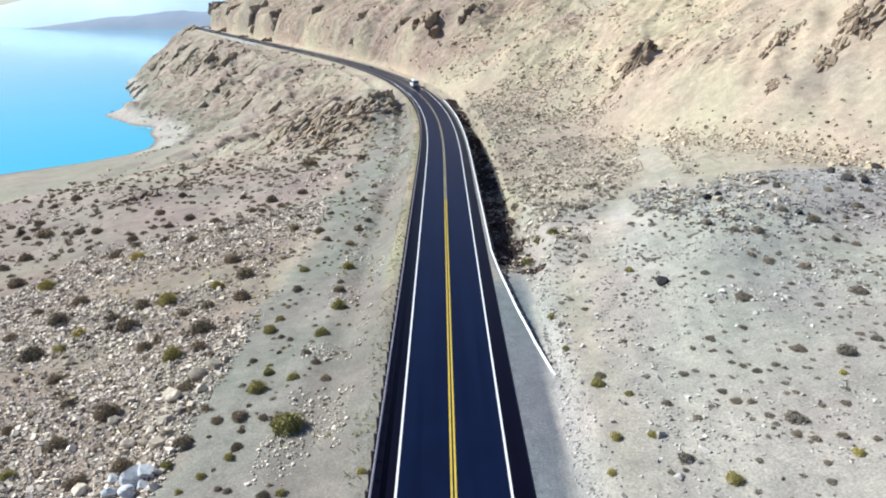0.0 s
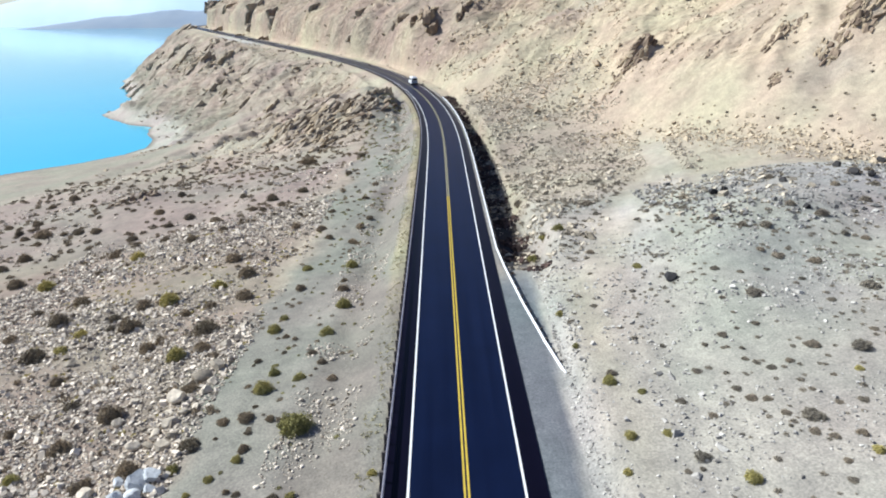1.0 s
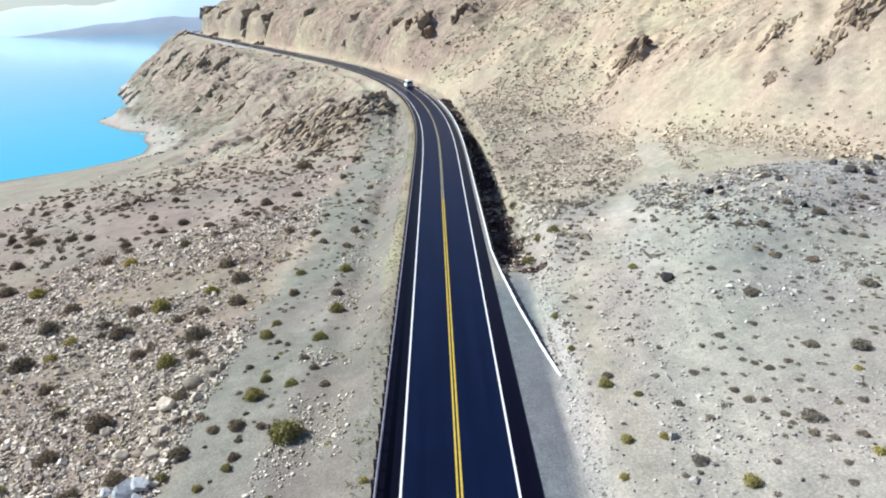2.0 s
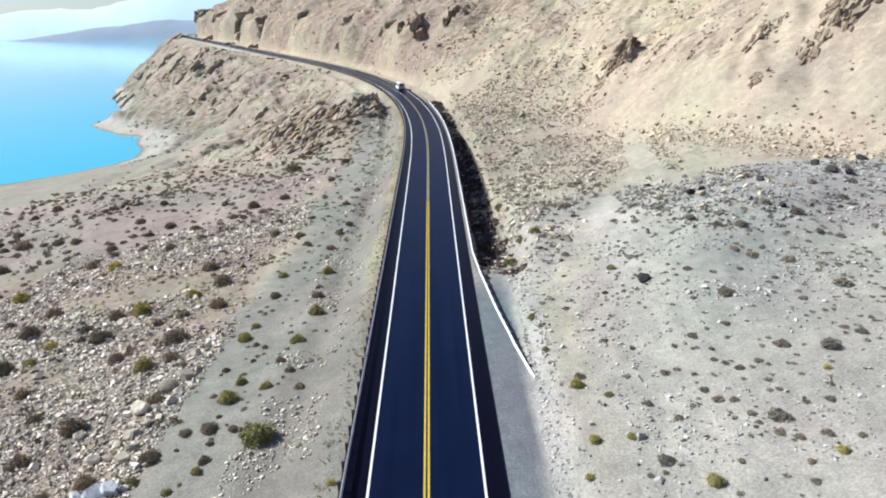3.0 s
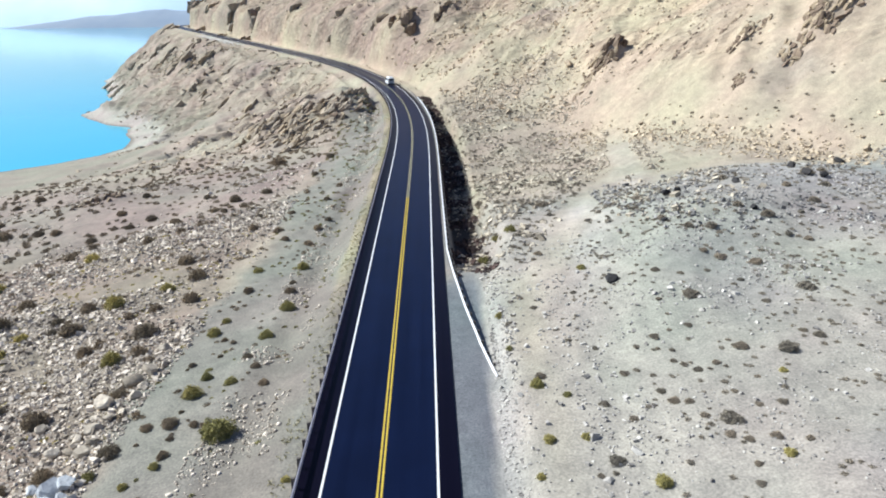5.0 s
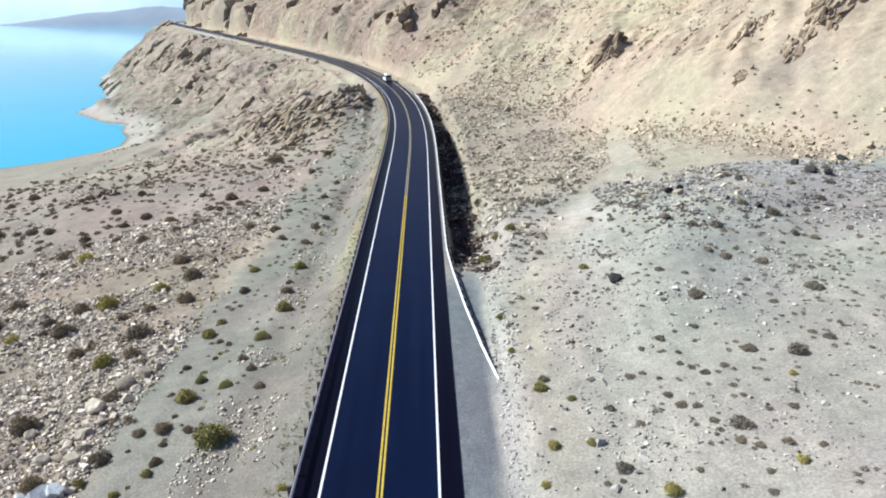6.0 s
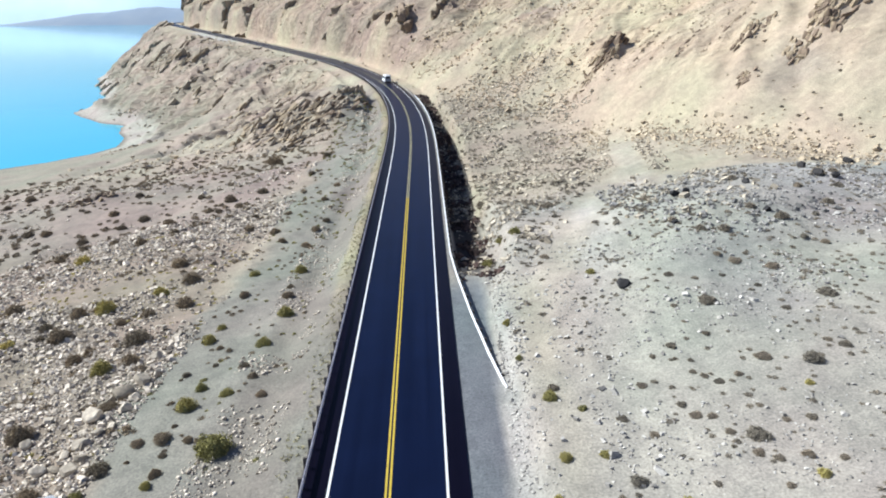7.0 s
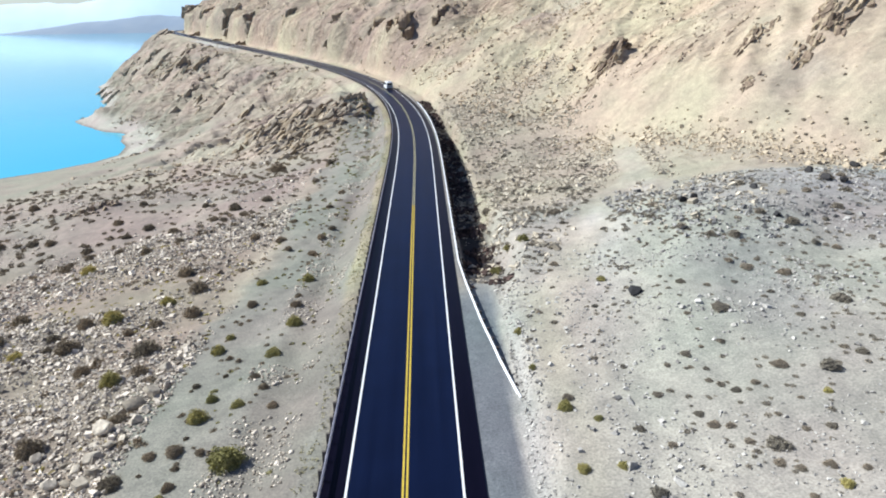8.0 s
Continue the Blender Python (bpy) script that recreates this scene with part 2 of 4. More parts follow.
MAT_GROUND, MAT_WATER = ground_material(), water_material()
MAT_ASPHALT = asphalt_material("asphalt", (0.0021, 0.0050, 0.0205), (0.0038, 0.0080, 0.0290))
MAT_SHOULDER = asphalt_material("shoulder_asphalt", (0.0018, 0.0015, 0.0062), (0.0032, 0.0026, 0.0090))
MAT_WHITE = plain("white_road_paint", (0.72, 0.73, 0.74), 0.7, 0, 0.12, 2.0)
MAT_YELLOW = plain("yellow_road_paint", (0.52, 0.37, 0.04), 0.7, 0, 0.15, 2.0)
MAT_PALE_YELLOW = plain("pale_yellow_road_paint", (0.37, 0.335, 0.20), 0.7, 0, 0.15, 2.0)
MAT_STEEL = plain("galvanised_steel", (0.74, 0.75, 0.78), 0.5, 0.2, 0.10, 2.5)
# Darker copy of the rail steel: the shaded face is put into its colour.
MAT_SHADED_STEEL = plain("shaded_steel", (0.42, 0.41, 0.47), 0.6, 0.15, 0.22, 2.5)
MAT_POST = plain("post_timber", (0.10, 0.085, 0.075), 0.85, 0, 0.3, 4.0)
MAT_CAR = plain("white_car_paint", (0.80, 0.81, 0.82), 0.3, 0, 0.03, 1.0)
MAT_GLASS = plain("dark_car_glass", (0.015, 0.02, 0.028), 0.08, 0, 0.1, 1.0)
MAT_TYRE = plain("tyre_rubber", (0.02, 0.02, 0.02), 0.85, 0, 0.2, 8.0)
MAT_TRIM = plain("black_plastic_trim", (0.025, 0.025, 0.028), 0.6, 0, 0.2, 6.0)


# ---- mesh tools ----
def mesh_of(name, verts, faces, mat, smooth_=False):
    me = bpy.data.meshes.new(name)
    me.from_pydata([tuple(v) for v in verts], [], faces)
    me.materials.append(mat)
    if smooth_: me.polygons.foreach_set("use_smooth", [True] * len(me.polygons))
    me.update()
    return me


def grid_mesh(name, X, Y, Z, mat, smooth_=True):
    rows, cols = X.shape
    me = bpy.data.meshes.new(name)
    me.vertices.add(rows * cols)
    me.vertices.foreach_set("co", np.stack([X, Y, Z], -1).astype(np.float32).ravel())
    i = np.arange((rows - 1) * (cols - 1))
    r, c = i // (cols - 1), i % (cols - 1)
    a = r * cols + c
    quads = np.stack([a, a + 1, a + cols + 1, a + cols], -1).astype(np.int32)
    me.loops.add(quads.size)
    me.loops.foreach_set("vertex_index", quads.ravel())
    me.polygons.add(len(quads))
    me.polygons.foreach_set("loop_start", np.arange(0, quads.size, 4, dtype=np.int32))
    if smooth_: me.polygons.foreach_set("use_smooth", np.ones(len(quads), bool))
    me.materials.append(mat)
    me.update(calc_edges=True)
    return me


def part(name, bm, mat, parent=None, label="", smooth_=False):
    me = bpy.data.meshes.new(name)
    bm.to_mesh(me)
    bm.free()
    me.materials.append(mat)
    if smooth_: me.polygons.foreach_set("use_smooth", [True] * len(me.polygons))
    ob = new(name, me)
    if parent: ob.parent = parent
    return tagged(ob, label)


# ---- ground, water, road ----
def spread(near, far, step, grow):
    out, v = [near], near
    while v < far:
        step *= grow
        v += step
        out.append(v)
    return out


rows_y = np.array(sorted([-y for y in spread(-16, 190, 1.2, 1.14)][1:] + list(np.arange(16, 130, 0.55)) + spread(130, 1080, 0.56, 1.0055)))
left_d = [-v for v in spread(34, 700, 0.62, 1.022)][::-1]
right_d = spread(60, 420, 0.7, 1.022)
cols_d = np.array(left_d + list(np.arange(-33.5, -6.3, 0.55)) + [-6.2, -5.7, -5.2, -4.7, -4.2, 0, 4.2, 4.7, 5.2, 5.7, 6.2] + list(np.arange(6.6, 59.6, 0.55)) + right_d)
GY, GD = np.meshgrid(rows_y, cols_d, indexing="ij")
GX = road_x(GY) + GD * np.sqrt(1 + road_slope(GY) ** 2)
GZ = height(GX, GY)
ground_mesh = grid_mesh("ground", GX, GY, GZ, MAT_GROUND)


def soils(x, y, z):
    """Soil colour of each place: tan scree, grey wash, mauve rubble, pale beach; also the ditch's shade."""
    d, _ = across(x, y)
    foot = np.interp(y, FOOT_Y, FOOT_D)
    n1, n2 = rough(x, y, 14, 4, 41), rough(x, y, 40, 3, 47)
    col = np.empty(x.shape + (3,))
    def lay(c, w):
        w = np.clip(w, 0, 1)[..., None]
        col[:] = col * (1 - w) + np.array(c) * w
    col[:] = (0.37, 0.325, 0.265)
    side = -d + 2.5 * n1
    near = 1 - smooth(215, 260, y)
    lay((0.236, 0.234, 0.210), (d < 0) * smooth(4, 6, -d) * near)
    lay((0.205, 0.194, 0.174), (d < 0) * smooth(5.0, 6.4, side) * (1 - smooth(10.5, 12.0, side)) * 0.9 * near)
    lay((0.275, 0.232, 0.195), (d < 0) * smooth(19.0, 22.0, side) * near)
    lay((0.295, 0.268, 0.222), (d < 0) * smooth(19.0, 22.0, side) * smooth(0.1, 0.9, n2) * near)
    lay((0.40, 0.355, 0.295), (d < 0) * np.exp(-((side - 22 - 0.02 * (y - 90)) / 2.2) ** 2) * smooth(60, 85, y) * 0.7 * near)
    lay((0.285, 0.245, 0.22), (d < 0) * smooth(20, 26, side) * smooth(92, 112, y) * near)
    lay((0.365, 0.32, 0.272), (d < 0) * smooth(150, 190, y) * smooth(14, 24, -d))
    lay((0.29, 0.25, 0.222), (d < 0) * smooth(0.1, 0.8, n2) * smooth(150, 190, y) * smooth(14, 24, -d))
    lay((0.25, 0.21, 0.182), (d < 0) * smooth(0.15, 0.9, rough(0.5 * x, y, 15, 4, 155)) * smooth(170, 230, y) * smooth(12, 22, -d) * 0.8)
    lay((0.285, 0.265, 0.225), (d < 0) * smooth(-16, -25, z))
    lay((0.40, 0.375, 0.345), (d < 0) * smooth(-27, -33, z) * smooth(290, 330, y))
    lay((0.20, 0.185, 0.165), (d < 0) * smooth(-35.3, -35.9, z))
    flat = (d > 0) * (1 - smooth(84, 104, y + 5 * n1))
    lay((0.375, 0.335, 0.275), (d > 0) * smooth(5, 7, d) * near)
    lay((0.338, 0.328, 0.298), smooth(5, 7, d) * flat)
    lay((0.285, 0.28, 0.275), flat * smooth(0.05, 0.9, n1 + 0.3) * smooth(20, 30, d) * 0.7)
    lay((0.30, 0.305, 0.315), flat * smooth(40, 52, d) * smooth(70, 82, y) * 0.8)
    lay((0.385, 0.365, 0.31), (d > 0) * np.exp(-((d - np.interp(y, TRACK_Y, TRACK_D) + 0.8 * n1) / 2.6) ** 4) * smooth(38, 48, y) * (1 - smooth(125, 145, y)) * 0.9)
    lay((0.322, 0.302, 0.282), flat * np.exp(-((d - 14.2 - 1.6 * n1) / 1.6) ** 2) * smooth(24, 30, y) * (1 - smooth(50, 66, y)) * 0.6)
    lay((0.36, 0.345, 0.265), flat * np.exp(-((d - 11.6 - 0.8 * n1) / 1.5) ** 2) * smooth(26, 34, y) * (1 - smooth(56, 70, y)) * 0.3)
    verge = 6.75 + 1.45 * smooth(24, 62, y)
    lay((0.365, 0.378, 0.375), (d > 0) * np.exp(-((d - verge - 0.9) / 0.9) ** 2) * (1 - smooth(50, 68, y)) * 0.6)
    lay((0.150, 0.166, 0.188), (d > 0) * (1 - smooth(-0.25, 0.3, d - verge + 0.3 * n1)) * (1 - smooth(62, 72, y)))
    lay((0.30, 0.272, 0.19), (d < 0) * (1 - smooth(6.2, 7.0, -d + 0.5 * n1)) * smooth(50, 75, y) * near * 0.8)
    lay((0.22, 0.215, 0.215), (d > 0) * (np.abs(d) < 6.4) * (1 - smooth(5.7, 6.3, np.abs(d) + 0.3 * n1)) * smooth(64, 72, y) * near)
    lay((0.465, 0.398, 0.302), (d > 0) * smooth(-7, 5, d - foot + 3 * n1))
    lay((0.395, 0.34, 0.272), (d > 0) * smooth(-0.2, 0.9, n2) * smooth(-7, 5, d - foot))
    lay((0.36, 0.325, 0.28), (d > 0) * smooth(0.2, 1.2, n1) * smooth(-7, 5, d - foot) * 0.6)
    lay((0.325, 0.297, 0.248), (d > 0) * smooth(6, 8, d) * (1 - smooth(24, 36, d + 4 * n1)) * smooth(88, 112, y) * (1 - smooth(190, 225, y)) * (0.55 + 0.3 * n1))
    lay((0.345, 0.30, 0.24), (d > 0) * smooth(150, 185, y + 12 * n2) * (1 - smooth(300, 360, y)) * smooth(6, 12, d) * (1 - smooth(36, 62, d + 9 * n2)) * (0.55 + 0.3 * n1))
    lay((0.46, 0.45, 0.415), (d > 0) * np.exp(-((d - np.interp(y, TRACK_Y, TRACK_D) - 4.6 - 1.2 * n1) / 1.8) ** 2) * smooth(52, 66, y) * (1 - smooth(96, 112, y)) * 0.8)
    lay((0.56, 0.53, 0.50), 1.0 * np.exp(-((x - 22.6 - 0.36 * (y - 81)) / 1.7) ** 2 - ((y - 81) / 6.5) ** 2) * (0.85 + 0.3 * n1))
    lay((0.30, 0.248, 0.212), (d > 0) * smooth(225, 290, y) * smooth(0.5, 6, d - foot) * (0.62 + 0.45 * rough(x, y, 16, 4, 157)))
    lay((0.40, 0.39, 0.375), (d < 0) * smooth(5.2, 6.5, -d) * (1 - smooth(11, 14, -d)) * smooth(455, 490, y) * (1 - smooth(560, 600, y)) * 0.9)
    col *= (1 - 0.07 * (d > 0) * smooth(7, 10, d) * (1 - smooth(24, 34, d)) * smooth(72, 90, y) * (1 - smooth(200, 225, y)))[..., None]
    # Embankment shade in the ditch, put into the soil colour as near-black.
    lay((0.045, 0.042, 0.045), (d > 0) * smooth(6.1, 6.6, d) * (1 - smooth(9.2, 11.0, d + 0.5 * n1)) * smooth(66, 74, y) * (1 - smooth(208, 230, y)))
    return col


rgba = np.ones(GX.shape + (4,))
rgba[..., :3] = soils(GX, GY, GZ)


def rockiness(x, y, z):
    """Where bedrock shows through: the lake slope past the bend, the road cut and the rough upper hillside."""
    d, _ = across(x, y)
    foot = np.interp(y, FOOT_Y, FOOT_D)
    lake = (d < 0) * smooth(150, 205, y) * smooth(9, 20, -d) * np.where(y < 330, smooth(-19, -11, z), smooth(-33.5, -28, z))
    cut_ = (d > 0) * smooth(225, 265, y) * smooth(1, 7, d - foot)
    hill = (d > 0) * smooth(2, 22, d - foot) * (0.22 + 0.45 * smooth(0.0, 0.8, rough(x, y, 30, 3, 161)) + 0.4 * smooth(150, 190, y))
    return np.clip(np.maximum(np.maximum(lake, cut_ * 0.9), hill) * (0.75 + 0.4 * rough(x, y, 22, 3, 163)), 0, 1)


rgba[..., 3] = rockiness(GX, GY, GZ)
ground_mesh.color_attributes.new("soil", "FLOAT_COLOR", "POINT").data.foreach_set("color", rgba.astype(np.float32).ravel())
ground = tagged(new("ground", ground_mesh), "dry stony desert ground sloping down to the lake", "ground", kind="structure")


def ribbon(name, d0, d1, y0, y1, lift, mat, step=1.5, thick=0.0):
    """A strip that follows the road between two offsets."""
    ys = np.arange(y0, y1 + step * 0.5, step)
    verts, faces = [], []
    for y in ys:
        for d, dz in ((d0, -thick), (d0, 0), (d1, 0), (d1, -thick)):
            px, py, pz = beside(float(y), d)
            verts.append((px, py, pz + lift + dz))
    for i in range(len(ys) - 1):
        a, b = 4 * i, 4 * i + 4
        for k in range(3): faces.append((a + k, a + k + 1, b + k + 1, b + k)[::-1])
    return new(name, mesh_of(name, verts, faces, mat))


road = tagged(ribbon("road", -3.55, 3.55, -150, 1040, 0.0, MAT_ASPHALT, thick=0.2), "dark fresh asphalt two-lane road along the hillside", "road", kind="structure")
for d0, d1 in ((-5.25, -3.55), (3.55, 4.85)):
    ob = tagged(ribbon("paved_shoulder", d0, d1, -150, 1040, 0.0, MAT_SHOULDER, thick=0.2), "darker strip of asphalt outside the edge line")
    ob.parent = road
for d in (-3.5, 3.5):
    ob = ribbon("edge_line", d - 0.075, d + 0.075, -150, 1030, 0.008, MAT_WHITE, thick=0.004)
    ob.parent = road
for d in (-0.125, 0.125):
    for y0, y1, w, paint in ((-150, 99, 0.066, MAT_YELLOW), (99, 1030, 0.055, MAT_PALE_YELLOW)):   # paler and narrower from y = 99 on, through the bend
        ob = ribbon("centre_line", d - w, d + w, y0, y1, 0.008, paint, thick=0.004)
        ob.parent = road

water_v = [(-4900, -2500, WATER), (1500, -2500, WATER), (1500, 4950, WATER), (-4900, 4950, WATER)]
lake = tagged(new("water", mesh_of("water", water_v, [(0, 1, 2, 3)], MAT_WATER)), "calm turquoise blue lake water", "water", kind="structure")

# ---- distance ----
# Aerial haze is put into a pale colour that also glows.
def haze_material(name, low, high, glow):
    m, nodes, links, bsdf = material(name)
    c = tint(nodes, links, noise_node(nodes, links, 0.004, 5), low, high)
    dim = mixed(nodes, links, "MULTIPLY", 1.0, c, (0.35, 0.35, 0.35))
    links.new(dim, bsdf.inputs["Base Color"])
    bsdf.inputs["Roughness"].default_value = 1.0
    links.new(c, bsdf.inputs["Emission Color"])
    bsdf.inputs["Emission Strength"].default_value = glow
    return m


def far_ridge(name, x0, x1, y, tops, seed, mat, depth=500):
    """A distant ridge across the lake with an uneven crest."""
    xs = np.linspace(x0, x1, 90)
    top = np.interp(np.linspace(0, 1, 90), np.linspace(0, 1, len(tops)), tops)
    top = top * (1 + 0.12 * rough(xs, xs * 0 + y, 260, 4, seed))
    V = np.linspace(0, 1, 8)
    X = np.repeat(xs[None], 8, 0)
    Y = y + depth * np.repeat(V[:, None], 90, 1) + 0.0 * X
    Z = WATER - 2 + top[None] * np.sin(V[:, None] * math.pi / 2) ** 0.8
    return tagged(new(name, grid_mesh(name, X, Y, Z, mat)), kind="structure")


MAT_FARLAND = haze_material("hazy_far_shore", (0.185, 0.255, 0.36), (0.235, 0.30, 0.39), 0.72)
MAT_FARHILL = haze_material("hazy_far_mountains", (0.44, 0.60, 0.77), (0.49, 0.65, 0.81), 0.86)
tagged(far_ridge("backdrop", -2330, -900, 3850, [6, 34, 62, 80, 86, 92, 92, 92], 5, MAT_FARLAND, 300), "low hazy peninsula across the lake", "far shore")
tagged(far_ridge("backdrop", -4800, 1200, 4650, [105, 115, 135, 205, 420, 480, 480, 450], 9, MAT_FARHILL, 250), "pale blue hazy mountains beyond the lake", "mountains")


# ---- guard rails ----
def rail_path(kind):
    if kind == "lake": return [(y, -4.96) for y in np.arange(2, 262, 1.905)]
    flare = [44.3, 47.0, 50.0, 56.7, 66.8, 73.2], [8.30, 7.82, 7.32, 6.53, 5.66, 5.3]
    out = [(44.4 + 1.8 * k, float(np.interp(44.4 + 1.8 * k, *flare))) for k in range(17)]
    return out


def guard_rail(points, side, label, steel, first_low=False):
    """W-beam on posts; side: +1 if the beam faces +d."""
    rail = tagged(new("guard_rail"), label, "guard rail", "guard rails along the road")
    rail.empty_display_size = 0.3
    prof = [(0.0, 0.44), (0.06, 0.47), (0.09, 0.52), (0.02, 0.58), (0.02, 0.60), (0.09, 0.66), (0.06, 0.72), (0.0, 0.75)]
    ring = prof + [(a - 0.025, b) for a, b in prof[::-1]]
    verts, faces = [], []
    n = len(ring)
    for i, (y, d) in enumerate(points):
        low = -0.34 * max(0, 1 - i / 4) if first_low else 0
        for a, b in ring:
            px, py, pz = beside(float(y), float(d) + side * a)
            verts.append((px, py, pz + b + low))
    for i in range(len(points) - 1):
        for k in range(n):
            q = (i * n + k, i * n + (k + 1) % n, (i + 1) * n + (k + 1) % n, (i + 1) * n + k)
            faces.append(q if side > 0 else q[::-1])
    faces += [tuple(range(n)), tuple(range((len(points) - 1) * n, len(points) * n))]
    beam = new("beam", mesh_of("beam", verts, faces, steel))
    beam.parent = rail
    bm = bmesh.new()
    bmesh.ops.create_cube(bm, size=1, matrix=Matrix.LocRotScale((0, 0, -0.1), None, (0.15, 0.17, 1.7)))
    bmesh.ops.create_cube(bm, size=1, matrix=Matrix.LocRotScale((0.13, 0, 0.6), None, (0.14, 0.15, 0.34)))
    bmesh.ops.bevel(bm, geom=bm.edges[:], offset=0.012, segments=1, affect="EDGES")
    first = part("post", bm, MAT_POST, rail)
    for i, (y, d) in enumerate(points):
        ob = first if i == 0 else new("post", first.data)
        ob.parent = rail
        px, py, pz = beside(float(y), float(d) - side * 0.24)
        low = -0.34 * max(0, 1 - i / 4) if first_low else 0
        ob.matrix_basis = pose(px, py, pz + low, 0, 0, math.degrees(math.atan(-float(road_slope(y)))) + (0 if side > 0 else 180))
    return rail


guard_rail(rail_path("lake"), 1, "steel guard rail on timber posts beside the road, toned as its shaded side", MAT_SHADED_STEEL)
guard_rail(rail_path("hill") + [(73.2 + 1.905 * k, 5.3) for k in range(1, 76)], -1, "bright galvanised guard rail with a flared buried end", MAT_STEEL, True)

# ---- stones, rock outcrops and shrubs ----
def level(x, y):
    """Ground level at one place, on the mesh's own facets nearly."""
    return float(height(np.array([x]), np.array([y]))[0])


def stone_material(name, low, high, per_object):
    m, nodes, links, bsdf = material(name)
    if per_object: pick = nodes.new("ShaderNodeObjectInfo").outputs["Random"]
    else: pick = nodes.new("ShaderNodeNewGeometry").outputs["Random Per Island"]
    c = tint(nodes, links, pick, low, high, 0.0, 1.0)
    mid, fine = noise_node(nodes, links, 1.1, 5, 0.65), noise_node(nodes, links, 7.0, 4, 0.65)
    c = mixed(nodes, links, "MULTIPLY", 1.0, c, tint(nodes, links, mid, (0.62, 0.60, 0.60), (1.2, 1.18, 1.14)))
    c = mixed(nodes, links, "MULTIPLY", 0.8, c, tint(nodes, links, fine, (0.7, 0.7, 0.7), (1.2, 1.2, 1.2)))
    links.new(c, bsdf.inputs["Base Color"])
    bsdf.inputs["Roughness"].default_value = 0.92
    bsdf.inputs["Specular IOR Level"].default_value = 0.2
    bumped(nodes, links, bsdf, mid, 0.8, 0.12)
    return m


def leaf_material(name, low, high):
    m, nodes, links, bsdf = material(name)
    pick = nodes.new("ShaderNodeNewGeometry").outputs["Random Per Island"]
    c = tint(nodes, links, pick, low, high, 0.0, 1.0)
    info = nodes.new("ShaderNodeObjectInfo").outputs["Random"]
    c = mixed(nodes, links, "MULTIPLY", 1.0, c, tint(nodes, links, info, (0.75, 0.78, 0.8), (1.2, 1.15, 1.1), 0.0, 1.0))
    links.new(c, bsdf.inputs["Base Color"])
    bsdf.inputs["Roughness"].default_value = 0.9
    bsdf.inputs["Specular IOR Level"].default_value = 0.1
    return m


MAT_PALE = stone_material("pale_stone", (0.30, 0.262, 0.21), (0.66, 0.59, 0.49), True)
MAT_BLUE = stone_material("blue_grey_stone", (0.50, 0.54, 0.58), (0.62, 0.65, 0.68), True)
MAT_DARK = stone_material("dark_basalt", (0.035, 0.035, 0.038), (0.06, 0.058, 0.06), True)
MAT_CRAG = stone_material("tan_crag_rock", (0.32, 0.255, 0.178), (0.47, 0.385, 0.28), True)
MAT_RED = stone_material("rust_red_crag_rock", (0.165, 0.122, 0.092), (0.31, 0.24, 0.18), True)
MAT_GREYCRAG = stone_material("grey_brown_crag_rock", (0.28, 0.237, 0.187), (0.45, 0.385, 0.305), True)
MAT_RUBBLE = stone_material("mauve_rubble", (0.20, 0.170, 0.138), (0.95, 0.855, 0.735), False)
MAT_SCREE = stone_material("tan_scree", (0.38, 0.315, 0.235), (0.64, 0.54, 0.405), False)
MAT_WASHSTONE = stone_material("grey_wash_stones", (0.33, 0.29, 0.228), (0.68, 0.61, 0.50), False)
MAT_TERRACE = stone_material("terrace_stones", (0.28, 0.268, 0.25), (0.62, 0.60, 0.565), False)
MAT_DARKSTONE = stone_material("dark_terrace_stones", (0.12, 0.12, 0.12), (0.46, 0.45, 0.43), False)
MAT_BROWNSCREE = stone_material("brown_scree", (0.38, 0.30, 0.215), (0.60, 0.49, 0.36), False)
# Reddish rock; the ditch's shade is put into its colour as well.
MAT_RIPRAP = stone_material("red_riprap_with_shade", (0.022, 0.018, 0.02), (0.125, 0.085, 0.075), False)
MAT_LEAF = {
    "green": leaf_material("olive_green_leaf", (0.19, 0.172, 0.068), (0.48, 0.43, 0.175)),
    "yellow": leaf_material("yellow_dry_leaf", (0.30, 0.26, 0.09), (0.60, 0.52, 0.21)),
    "brown": leaf_material("brown_sage_leaf", (0.135, 0.106, 0.073), (0.41, 0.335, 0.24)),
    "grey": leaf_material("grey_sage_leaf", (0.14, 0.122, 0.098), (0.42, 0.365, 0.29)),
}
MAT_TWIG = plain("grey_twigs", (0.07, 0.055, 0.045), 0.9, 0, 0.3, 5.0)
MAT_GRASS = leaf_material("straw_grass", (0.32, 0.28, 0.15), (0.55, 0.50, 0.32))


def boulder_mesh(name, seed, mat, cuts=13):
    """An angular boulder: a ball cut by flat planes, about 1 m across."""
    rng = np.random.RandomState(seed)
    bm = bmesh.new()
    bmesh.ops.create_icosphere(bm, subdivisions=3, radius=0.62)
    for _ in range(cuts):
        n = rng.normal(size=3)
        n /= np.linalg.norm(n)
        r = rng.uniform(0.30, 0.47)
        nv = Vector(n)
        for v in bm.verts:
            over = v.co.dot(nv) - r
            if over > 0: v.co -= nv * over
    for v in bm.verts: v.co += v.co.normalized() * 0.03 * noise.noise(v.co * 5 + Vector((seed, 0, 0)))
    bmesh.ops.remove_doubles(bm, verts=bm.verts[:], dist=0.03)
    me = bpy.data.meshes.new(name)
    bm.to_mesh(me)
    bm.free()
    me.materials.append(mat)
    return me


